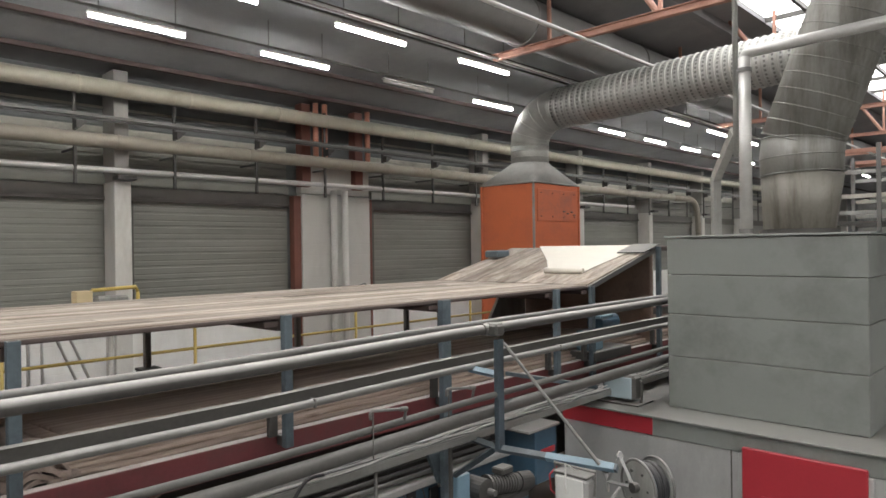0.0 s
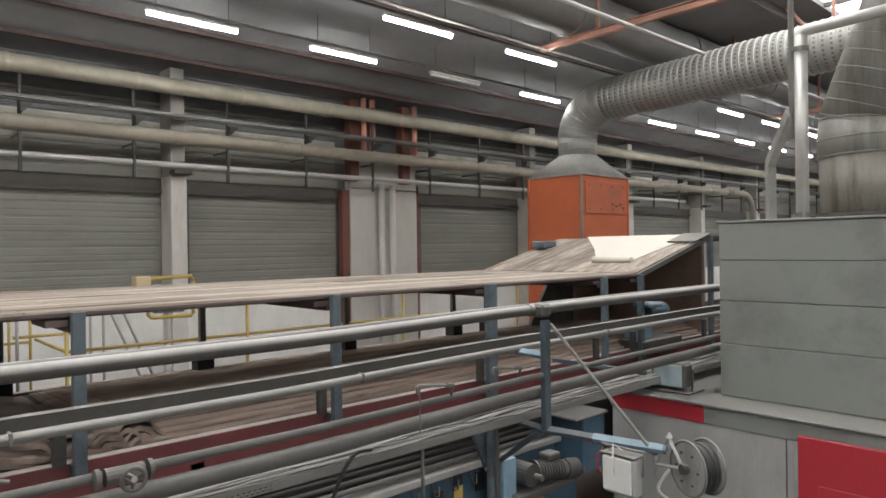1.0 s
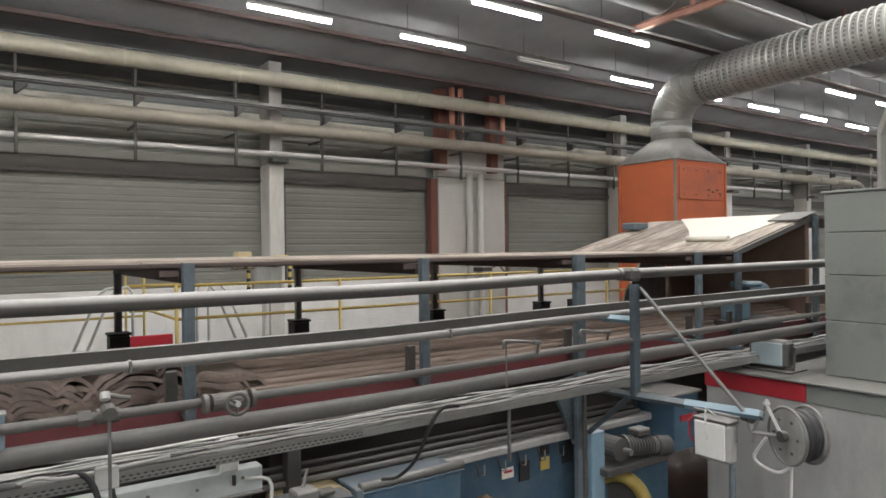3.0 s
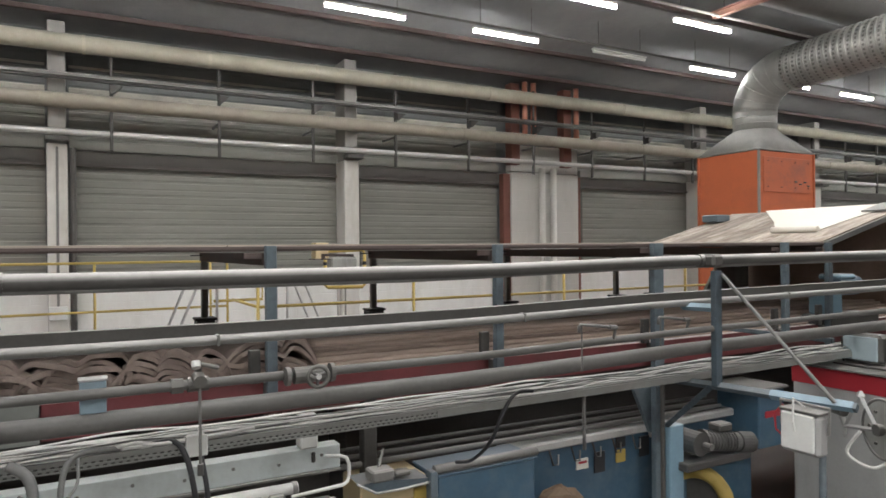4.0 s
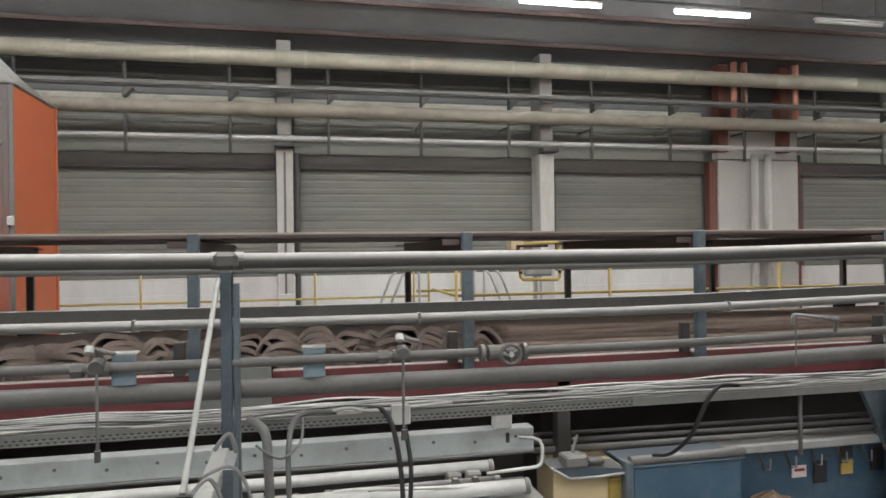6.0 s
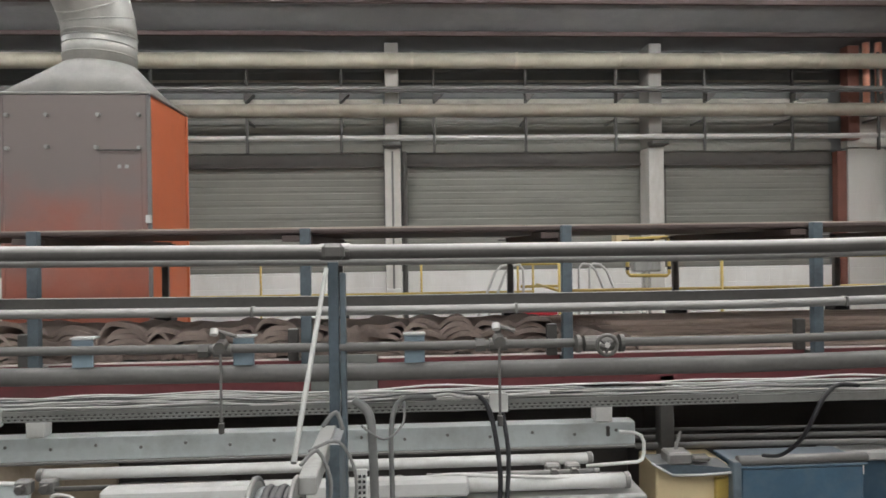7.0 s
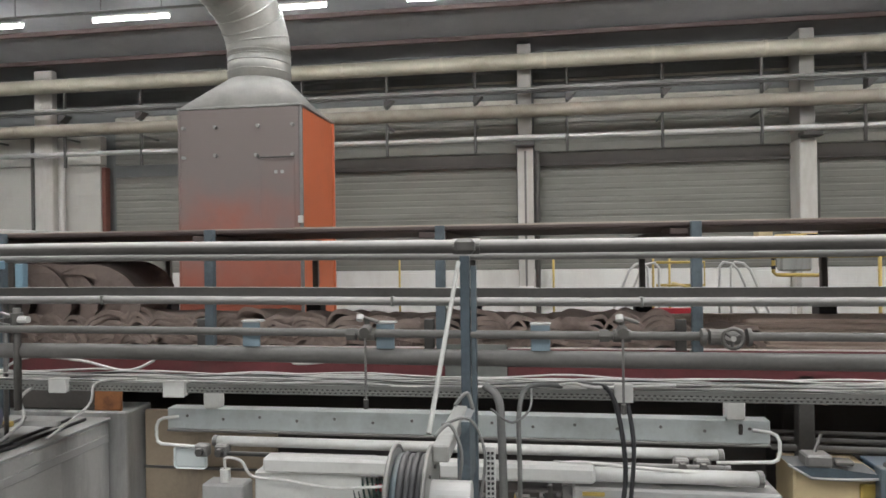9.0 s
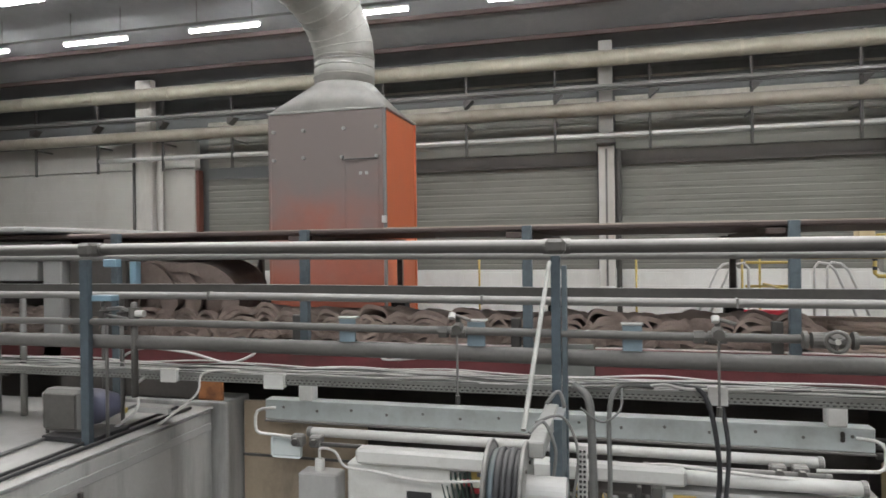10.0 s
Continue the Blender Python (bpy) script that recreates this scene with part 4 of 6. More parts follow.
def pleat_mesh(seed):
    """A clump of nested, leaning, wavy folds of thick fabric, about 0.7 m long, on the belt's width."""
    r = random.Random(seed)
    bm = bmesh.new()
    NX, NY, LAYERS = 48, 13, 7
    ph, wl, lean = r.random() * 6.3, 0.20 + 0.12 * r.random(), r.uniform(-0.5, 0.5)
    base, rims = 0.0, []
    for layer in range(LAYERS):
        up = layer / (LAYERS - 1)
        ph += r.uniform(-0.25, 0.25)
        am, th = 0.017 + 0.010 * up * r.uniform(0.7, 1.2), 0.029 + 0.005 * r.random()
        x_off, cut = r.uniform(-0.09, 0.09), 0.72 - 0.20 * up * r.random()
        rows_t, rows_l = [], []
        for a in range(NX + 1):
            ct, cl = [], []
            for b in range(NY + 1):
                y = 2.2 * b / NY
                u = a / NX - 0.5
                x = u * cut + x_off
                f = (x + lean * y + 0.10 * noise.noise((y * 2.4, seed * 3.3, layer * 0.25))) * 6.283 / wl + ph
                f += 1.5 * noise.noise((x * 4.0 + seed * 2.1, y * 1.6, layer * 0.10))
                tall = 1.0 + 0.9 * noise.noise((x * 4.2 + seed * 5.3, y * 2.0, 7.1))
                z = base + am * tall * (1 + math.sin(f + 0.5 * math.sin(f)))
                z += 0.055 * up * noise.noise((x * 5 + seed * 7.7, y * 2.6, 0.4 * up))
                z -= 0.75 * up * max(0.0, abs(u) * 2 - 0.5) ** 2
                z *= 1 - 0.41 * y
                xx = x - 0.022 * (0.4 + 0.6 * up) * math.cos(f)
                yy = -1.1 + y + (0.07 * noise.noise((x * 5, layer * 2.2, seed)) if b == 0 else 0)
                ct.append(bm.verts.new((xx, yy, max(0.012, z + th))))
                cl.append(bm.verts.new((xx, yy, max(0.0, z))))
            rows_t.append(ct)
            rows_l.append(cl)
        for a in range(NX):
            for b in range(NY):
                bm.faces.new((rows_t[a][b], rows_t[a + 1][b], rows_t[a + 1][b + 1], rows_t[a][b + 1]))
                bm.faces.new((rows_l[a][b + 1], rows_l[a + 1][b + 1], rows_l[a + 1][b], rows_l[a][b]))
            rims.append(bm.faces.new((rows_l[a][0], rows_l[a + 1][0], rows_t[a + 1][0], rows_t[a][0])))
            bm.faces.new((rows_t[a][NY], rows_t[a + 1][NY], rows_l[a + 1][NY], rows_l[a][NY]))
        for k in (0, NX):
            for b in range(NY):
                rims.append(bm.faces.new((rows_t[k][b], rows_t[k][b + 1], rows_l[k][b + 1], rows_l[k][b])))
        base += 0.034
    bmesh.ops.recalc_face_normals(bm, faces=bm.faces)
    me = bpy.data.meshes.new("pleat")
    for f in bm.faces:
        f.smooth = True
    for f in rims:
        f.smooth = False
        f.material_index = 1
    bm.to_mesh(me)
    bm.free()
    me.materials.append(M_fabric)
    me.materials.append(M_fabric_edge)
    return me


PLEAT_MESHES = [pleat_mesh(k) for k in range(9)]
for k in range(27):
    ob = new("pleat", PLEAT_MESHES[(k * 4 + k // 9) % 9])
    ob.parent = pleats
    PLEATS.append((ob, 1.95 - PITCH * k))
# fabric falling onto the belt from the chute
chute = thing("falling_fabric", -3.4, 5.9, 2.6, "brown fabric hanging in long rounded folds from a chute", "fabric")


def fold_profile(x, top, thick, r):
    """A hanging fold: out of the chute, over a rounded lip, down, and tucked under onto the belt."""
    ctrl = [(x - 0.34, top + 0.02), (x - 0.14, top + 0.015), (x, top - 0.02), (x + 0.12, top - 0.12), (x + 0.20, top - 0.24), (x + 0.20, top - 0.36), (x + 0.13, top - 0.45), (x + 0.09, top - 0.52), (x + 0.16, top - 0.60)]
    ctrl = [(a + r.uniform(-0.01, 0.01), max(2.53, b + r.uniform(-0.01, 0.01))) for a, b in ctrl]
    path = []
    for (a, b), (c, d) in zip(ctrl, ctrl[1:]):
        path += [(a, b), (a * 0.5 + c * 0.5 + 0.006, b * 0.5 + d * 0.5 + 0.004)]
    path.append(ctrl[-1])
    return path + [(a - thick, max(2.505, b - thick * 0.45)) for a, b in reversed(path)]


part("backing", prism([(-4.3, 3.18), (-3.6, 3.14), (-3.1, 2.96), (-2.85, 2.72), (-2.85, 2.505), (-4.3, 2.505)], 5.02, 5.14), M_fabric_dark, chute)
rf = random.Random(31)
for k in range(7):
    x = -4.12 + 0.2 * k
    bm = prism(fold_profile(x, 3.17 - 0.006 * k, 0.15 + 0.03 * rf.random(), rf), 4.80 + 0.045 * (k % 3) + 0.02 * rf.random(), 6.7)
    for v in bm.verts:
        v.co.x -= 0.45 * max(0.0, v.co.y - 4.9)
        v.co.y += 0.02 * noise.noise((v.co.x * 6, v.co.z * 6, k * 3.3)) if v.co.y < 5 else 0
    part("fold", bm, M_fabric, chute)
hop = thing("chute", -4.9, 5.9, 2.5, "dark steel chute housing over the conveyor", "machine housing")
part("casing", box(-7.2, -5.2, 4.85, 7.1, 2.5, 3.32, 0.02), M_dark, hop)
# Solid dark block painted as the shade inside the chute opening
part("mouth", box(-4.41, -3.80, 4.78, 4.97, 2.50, 3.30, 0.01), M_dark, hop, "dark block standing in for the shaded chute opening")
part("face_panel", box(-4.62, -4.42, 4.70, 4.84, 2.30, 3.36, 0.01), M_panel_pale, hop, "pale grey upright panel")
part("face_panel", box(-6.6, -4.7, 4.72, 4.84, 3.0, 3.36, 0.01), M_panel_pale, hop)
solo("top_cover", box(-9.0, -4.30, 4.2, 7.0, 3.43, 3.47, 0.01), M_panel_pale, "pale grey sheet lying over the deck end", "sheet")

# ---- long pipes and beams along the front of the line ----
XL, XR = -9.0, 9.5


def lift(x):
    """The line of pipes dips a little in the middle of its run."""
    xs, zs = (-9.0, -2.2, 0.3, 2.4, 4.0, 7.3), (0.02, 0.024, 0.004, 0.0, 0.028, 0.045)
    for a, b, c, d in zip(xs, xs[1:], zs, zs[1:]):
        if x <= b:
            return c + (d - c) * (x - a) / (b - a)
    return zs[-1]


def front_pipe(name, y, z, r, material, label, x0=XL, x1=XR, collars=()):
    p = thing(name, 0, y, z, label, "pipe", "front pipes")
    part("run", tube([(x0 + (x1 - x0) * k / 40, y, z + lift(x0 + (x1 - x0) * k / 40)) for k in range(41)], r, 16), material, p, smooth=True)
    for x in collars:
        part("collar", disc((x, y, z + lift(x)), (1, 0, 0), r * 1.16, 0.15, 18), M_pipe_dusty_toplit, p)
    return p


front_pipe("handrail_pipe", 3.57, 3.248, 0.038, M_pipe_dusty_toplit, "thick dusty dark-grey pipe along the line", XL, 7.6, (-3.05, 0.03, 4.28))
front_pipe("handrail_pipe", 4.20, 3.188, 0.026, M_steel, "pale dusty grey pipe behind the thick one", XL, 9.0)
front_pipe("steel_pipe", 3.84, 2.922, 0.026, M_bright_dusty, "bright steel pipe under a flat grey beam", XL, 9.0, ())
front_pipe("steel_pipe", 3.50, 2.772, 0.023, M_pipe_grey, "dull grey pipe with valves", XL, 9.0)
front_pipe("steel_pipe", 3.58, 2.632, 0.046, M_pipe_grey, "thick dark-grey pipe below the valve line", XL, 9.0)
bm = bmesh.new()
rings = []
for k in range(37):
    x = XL + 0.5 * k
    rings.append([bm.verts.new((x, y, z + lift(x))) for y, z in ((3.90, 2.912), (3.90, 2.998), (3.96, 2.998), (3.96, 2.912))])
for a, b in zip(rings, rings[1:]):
    for k in range(4):
        bm.faces.new((a[k], a[(k + 1) % 4], b[(k + 1) % 4], b[k]))
bm.faces.new(rings[0])
bm.faces.new(list(reversed(rings[-1])))
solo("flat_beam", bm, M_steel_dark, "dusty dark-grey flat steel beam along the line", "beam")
for x in (-6.1, -2.35, -0.45, 1.0, 2.9, 5.6):
    solo("pipe_clip", box(x - 0.008, x + 0.008, 3.811, 3.869, 2.893 + lift(x), 2.951 + lift(x), 0.003), M_steel, "thin steel clip round a pipe", "clip", group="pipe clips")

# valve, bracket plates, drop rods
def valve(x, y, z):
    v = thing("valve", x, y, z, "grey gate valve with handwheel on the pipe", "valve", "valves")
    part("body", disc((x, y, z), (1, 0, 0), 0.040, 0.16, 14), M_valve, v)
    for s in (-0.11, 0.11):
        part("flange", disc((x + s, y, z), (1, 0, 0), 0.045, 0.020, 18), M_valve, v)
    part("stem", tube([(x, y, z), (x, y - 0.14, z + 0.01)], 0.014, 8), M_bright, v)
    w = part("handwheel", ring((x, y - 0.13, z + 0.01), (0.1, 1, 0), 0.048, 0.010, 20), M_valve, v, smooth=True)
    for k in range(3):
        a = 2 * math.pi * k / 3 + 0.4
        part("spoke", tube([(x, y - 0.13, z + 0.01), (x + 0.048 * math.cos(a), y - 0.13, z + 0.01 + 0.048 * math.sin(a))], 0.008, 6), M_steel_dark, w)
    return v


valve(1.36, 3.46, 2.775)
for x in (0.85, -0.52):
    v = thing("pipe_fitting", x, 3.5, 2.80, "dusty pipe tee with a small lever cock", "fitting", "pipe fittings")
    part("tee", disc((x, 3.5, 2.775), (1, 0, 0), 0.034, 0.09, 12), M_valve, v)
    part("neck", tube([(x, 3.5, 2.78), (x, 3.49, 2.87)], 0.016, 10), M_valve, v)
    part("union", disc((x - 0.09, 3.5, 2.775), (1, 0, 0), 0.036, 0.05, 6), M_valve, v)
    part("bonnet", disc((x, 3.465, 2.80), (0, 1, 0.2), 0.030, 0.07, 12), M_valve, v)
    part("knob", disc((x - 0.02, 3.42, 2.875), (0, 0.6, 1), 0.020, 0.03, 12), M_bright, v, "worn bright knob")
    part("lever", tube([(x - 0.03, 3.46, 2.88), (x + 0.08, 3.44, 2.85)], 0.010, 8), M_valve, v)
    part("drop_rod", tube([(x, 3.45, 2.76), (x, 3.45, 2.40)], 0.007, 8), M_steel, v)
    part("plug", disc((x, 3.45, 2.40), (0, 0, 1), 0.014, 0.05, 10), M_steel_dark, v)
for x in (-1.215, -0.428, 0.428):
    z = 2.832 + lift(x)
    s = thing("support_bracket", x, 3.6, z, "small dusty light-blue angle bracket carrying the pipes", "bracket", "pipe brackets")
    part("plate", box(x - 0.052, x + 0.052, 3.532, 3.544, z - 0.15, z - 0.012, 0.003), M_blue_pale, s)
    part("ledge", box(x - 0.058, x + 0.058, 3.528, 3.60, z - 0.011, z, 0.003), M_panel_pale, s, "dusty pale ledge")
    part("cheek", box(x - 0.052, x - 0.042, 3.546, 3.68, z - 0.13, z - 0.012, 0.002), M_blue_pale, s)
for x, y, z in ((3.04, 3.46, 2.91), (3.83, 3.58, 2.90)):
    h = thing("steam_cock", x, y, z, "thin bent steel branch pipe on the valve line", "pipe", "branch pipes")
    part("run", tube([(x, y, z - 0.05), (x, y, z - 0.012), (x + 0.012, y, z), (x + 0.29, y, z - 0.035), (x + 0.30, y + 0.01, z - 0.05), (x + 0.30, y + 0.03, z - 0.13)], 0.010, 8), M_steel, h, smooth=True)
    part("tip", disc((x + 0.27, y, z - 0.033), (1, 0, -0.12), 0.015, 0.06, 8), M_steel, h)
    part("drain", tube([(x + 0.02, y, z - 0.01), (x + 0.02, y, 2.62)], 0.005, 6), M_steel, h)
for x in (-5.4, 5.9):
    solo("pipe_stay", box(x - 0.02, x + 0.02, 3.63, 4.69, 2.56, 2.60, 0.004), M_blue, "short steel stay holding the pipes to the line", "bracket", group="pipe stays")

# cable tray with bundled cables
tray = thing("cable_tray", 0, 4.02, 2.36, "perforated pale steel cable tray full of cables", "cable tray")
part("base", box(-6.0, 9.0, 3.92, 4.16, 2.3415, 2.3455), M_tray, tray)
bm = bmesh.new()
for z, shift in ((2.3485, 0.0), (2.3675, 0.017)):
    x = -6.0 + shift
    while x < 8.97:
        box(x, x + 0.017, 3.915, 3.919, z, z + 0.009, 0, bm)
        x += 0.034
part("upper_flange", box(-6.0, 9.0, 3.914, 3.920, 2.377, 2.402, 0.001), M_tray, tray)
part("middle_strip", box(-6.0, 9.0, 3.914, 3.920, 2.358, 2.367, 0.001), M_tray, tray)
part("plain_web", box(2.3, 9.0, 3.908, 3.9125, 2.343, 2.392, 0.001), M_tray, tray)
part("lower_flange", box(-6.0, 9.0, 3.914, 3.920, 2.341, 2.348, 0.001), M_tray, tray)
part("web_back", box(-6.0, 9.0, 3.9215, 3.9255, 2.348, 2.378), M_steel_dark, tray)
tagged(part("web", bm, M_tray, tray, "perforated web between the flanges"), kind="stuff")
part("back_flange", box(-6.0, 9.0, 4.16, 4.166, 2.341, 2.400, 0.001), M_tray, tray)
for k in range(16):
    r = random.Random(50 + k)
    y, z, pts = 3.93 + 0.014 * k, 2.372 + 0.012 * r.random(), []
    for i in range(121):
        over = max(0.0, noise.noise((i * 0.11, k * 6.3, 8.0))) if k < 6 else 0.0
        pts.append((-6 + 15 * i / 120, y - 0.05 * over + 0.03 * noise.noise((i * 0.25, k * 9.1, 0)), z + 0.022 + 0.028 * noise.noise((i * 0.20, k * 4.7, 3)) + 0.016 * (k % 3) - 0.02 * over))
    part("cable", tube(pts, 0.004 + 0.004 * r.random(), 6), M_cable if k % 4 else M_cable_grey, tray, smooth=True)


def junction_box(x, y, z, w=0.10, h=0.10):
    j = thing("junction_box", x, y, z, "small pale grey junction box on the cable tray", "junction box", "junction boxes")
    part("case", box(x - w / 2, x + w / 2, y - 0.05, y, z - h / 2, z + h / 2, 0.008), M_offwhite, j)
    part("lid", box(x - w / 2 - 0.004, x + w / 2 + 0.004, y - 0.062, y - 0.052, z - h / 2 - 0.004, z + h / 2 + 0.004, 0.004), M_offwhite, j)
    return j


junction_box(0.90, 3.94, 2.39)
junction_box(-1.90, 3.94, 2.37, 0.14, 0.10)
junction_box(-2.72, 3.94, 2.38, 0.12, 0.09)


def hose(name, pts, r, material, label, cat="hose"):
    fine = []
    P = [Vector(p) for p in pts]
    P = [P[0]] + P + [P[-1]]
    for i in range(1, len(P) - 2):
        for k in range(6):
            s = k / 6
            a, b, c, d = P[i - 1], P[i], P[i + 1], P[i + 2]
            fine.append(0.5 * ((2 * b) + (c - a) * s + (2 * a - 5 * b + 4 * c - d) * s * s + (3 * b - a - 3 * c + d) * s ** 3))
    fine.append(P[-2])
    return solo(name, tube(fine, r, 8), material, label, cat, smooth=True)


hose("black_hose", [(0.70, 3.95, 2.41), (0.80, 3.90, 2.42), (0.86, 3.86, 2.30), (0.90, 3.85, 2.0), (0.88, 3.85, 1.75), (0.80, 3.9, 1.4)], 0.015, M_black, "black rubber hose hanging from the cable tray")
hose("black_hose", [(0.92, 3.90, 2.35), (0.95, 3.86, 2.1), (0.93, 3.85, 1.8), (0.90, 3.9, 1.4)], 0.013, M_black, "black rubber hose hanging from the cable tray")
hose("black_hose", [(3.05, 3.95, 2.42), (2.90, 3.92, 2.43), (2.79, 3.9, 2.34), (2.73, 3.98, 2.12), (2.71, 4.18, 1.95), (2.67, 4.33, 1.90)], 0.012, M_black, "black rubber hose looping down from the tray")
hose("grey_hose", [(0.10, 3.80, 2.44), (0.18, 3.75, 2.38), (0.20, 3.72, 2.2), (0.21, 3.7, 1.7), (0.2, 3.7, 1.3)], 0.024, M_cable_grey, "thick grey hose bundle hanging by a blue post")
hose("grey_hose", [(0.55, 3.92, 2.42), (0.36, 3.85, 2.43), (0.30, 3.78, 2.3), (0.30, 3.76, 1.9), (0.29, 3.76, 1.3)], 0.014, M_cable_grey, "grey hose hanging from the cable tray")
hose("pale_cable", [(0.14, 3.70, 2.33), (0.26, 3.68, 2.26), (0.36, 3.74, 2.32), (0.37, 3.85, 2.42)], 0.007, M_cable_grey, "pale loose cable loop", "cable")
hose("pale_cable", [(0.5, 3.92, 2.42), (0.62, 3.9, 2.44), (0.75, 3.9, 2.42), (1.2, 3.93, 2.43)], 0.010, M_cable, "pale loose cable on the tray", "cable")
hose("pale_cable", [(-3.3, 4.1, 2.45), (-3.1, 4.1, 2.53), (-2.75, 4.15, 2.50), (-2.4, 4.12, 2.44), (-2.2, 4.12, 2.50), (-2.15, 4.12, 2.56)], 0.010, M_cable, "pale loose cable looping above the tray", "cable")
hose("pale_cable", [(-1.42, 4.68, 2.46), (-1.37, 4.68, 2.40), (-0.95, 4.68, 2.44)], 0.009, M_cable, "pale loose cable on the red beam", "cable")
hose("pale_cable", [(-2.85, 3.95, 2.40), (-3.0, 3.9, 2.30), (-2.95, 3.85, 2.15), (-3.1, 3.8, 2.01)], 0.011, M_cable, "pale cable dropping to a cabinet", "cable")
hose("pale_cable", [(-2.2, 3.95, 2.42), (-2.45, 3.9, 2.40), (-2.5, 3.88, 2.25), (-2.82, 3.9, 2.02)], 0.008, M_cable, "pale cable dropping from the tray", "cable")

# ---- jib posts with brace, arm, hose reel ----
def reel(x, y, z, r, way=(1, 0, 0), bracket=False):
    """A hose reel seated at its hub, its axle along way."""
    c, w = Vector((x, y, z)), Vector(way).normalized()
    u, up = Vector((-w.y, w.x, 0)), Vector((0, 0, 1))
    o = thing("hose_reel", x, y, z, "dusty grey hose reel with blue drum on a jib arm", "hose reel", "hose reels")
    for s in (-0.075, 0.075):
        f = part("flange", disc(c + w * s, w, r, 0.012, 36), M_galv_dull, o)
        part("rim", ring(c + w * s, w, r, 0.010, 36), M_steel, f, smooth=True)
        for k in range(6):
            q = u * math.cos(k * 1.047) + up * math.sin(k * 1.047)
            part("rivet", disc(c + w * (s + (0.009 if s > 0 else -0.009)) + q * r * 0.62, w, 0.010, 0.008, 8), M_steel_dark, f)
    part("drum", disc(c, w, r * 0.62, 0.14, 28), M_blue_light, o, "light-blue drum")
    for k in range(5):
        part("hose_turn", ring(c + w * (-0.05 + 0.025 * k), w, r * (0.78 + 0.04 * (k % 2)), 0.017, 30), M_black if k else M_blue, o, smooth=True)
    part("hub_cap", disc(c - w * 0.10, w, 0.03, 0.04, 12), M_steel_dark, o)
    if bracket:
        h, t, e = c - w * 0.11, c - w * 0.11 + u * 0.145 + up * 0.17, c - w * 0.11 + u * 0.29 - up * 0.05
        for p, q in ((h, t), (t, e), (e, h)):
            part("bracket_arm", tube([p, q], 0.013, 4), M_panel_pale, o, "pale grey triangular bracket arm")
        part("bracket_boss", disc(h, w, 0.035, 0.03, 16), M_steel_dark, o)
        part("bracket_plate", tube([t, t + up * 0.03], [0.03, 0.012], 4), M_panel_pale, o)
        part("bracket_foot", tube([e, e - up * 0.07], 0.012, 6), M_galv_dull, o)
        part("swivel", disc(e + u * 0.05 + up * 0.09, u, 0.035, 0.09, 14), M_steel_dark, o)
        part("swivel_link", tube([e, e + u * 0.06 + up * 0.10, e + u * 0.12 + up * 0.11], 0.018, 8), M_galv_dull, o)
    else:
        part("hub", disc(c + w * 0.16, w, r * 0.36, 0.17, 24), M_panel_pale, o)
        for p, q in (((0.0, 0.0), (0.9, 0.75)), ((0.3, 0.1), (1.05, -0.1)), ((0.9, 0.75), (1.05, -0.1))):
            part("arm", tube([c - w * 0.11 + u * r * p[0] + up * r * p[1], c - w * 0.11 + u * r * q[0] + up * r * q[1]], 0.015, 8), M_galv_dull, o)
    return o


def jib(x, y, low, label, w=0.065):
    j = thing("jib_post", x, y, low, label, "jib post", "jib posts")
    part("post", channel(x, y, low, 3.205, w, 0.04, 0.010, flip=1), M_jib, j)
    part("saddle", box(x - 0.055, x + 0.055, y - 0.01, y + 0.145, 3.21 + lift(x) * 0.6, 3.292 + lift(x), 0.02), M_steel_dark, j, "dark pipe saddle")
    return j


j1 = jib(4.295, 3.47, 2.40, "blue-grey jib post with raking stay and hung floodlight")
part("stay", tube([(4.31, 3.45, 3.18), (4.40, 2.72, 2.42)], 0.012, 10), M_steel, j1, "pale grey raking stay")
part("arm", tube([(4.93, 4.60, 2.21), (4.295, 3.50, 2.40), (4.46, 2.62, 2.40)], 0.030, 4), M_blue, j1)
part("knee", tube([(4.32, 3.56, 2.38), (4.98, 4.60, 1.77)], 0.028, 4), M_blue, j1)
part("arm_end", tube([(4.36, 3.12, 2.402), (4.455, 2.64, 2.402)], 0.034, 4), M_blue_light, j1, "light-blue arm end")
part("red_lead", tube([(4.34, 3.02, 2.36), (4.31, 3.06, 2.30), (4.31, 3.05, 2.20), (4.33, 3.0, 2.15)], 0.007, 6), M_red, j1, "thin red lead", smooth=True)
part("link", tube([(4.285, 3.50, 2.945), (4.45, 3.92, 2.92)], 0.03, 4), M_blue_light, j1)
fl = thing("hung_floodlight", 4.33, 2.9, 2.2, "square white floodlight hanging under the jib arm", "floodlight")
part("case", box(4.24, 4.34, 2.72, 2.98, 2.10, 2.35, 0.02), M_panel_pale, fl)
part("top_strip", box(4.235, 4.36, 2.72, 2.98, 2.352, 2.368, 0.004), M_steel_dark, fl)
part("lens", box(4.222, 4.238, 2.742, 2.958, 2.122, 2.348, 0.007), M_offwhite, fl)
part("yoke", tube([(4.30, 2.70, 2.24), (4.30, 2.69, 2.40), (4.30, 3.01, 2.40), (4.30, 3.00, 2.24)], 0.010, 6), M_steel, fl)
part("lead", tube([(4.30, 2.85, 2.38), (4.22, 2.87, 2.44), (4.20, 2.86, 2.30), (4.215, 2.86, 2.24)], 0.007, 6), M_cable, fl)
reel(4.60, 2.48, 2.285, 0.175, (0.91, -0.41, 0), True)
hose("reel_hose", [(4.56, 2.66, 2.24), (4.52, 2.72, 2.10), (4.54, 2.58, 2.04), (4.58, 2.48, 2.12)], 0.010, M_cable, "pale hose end looping under the reel")
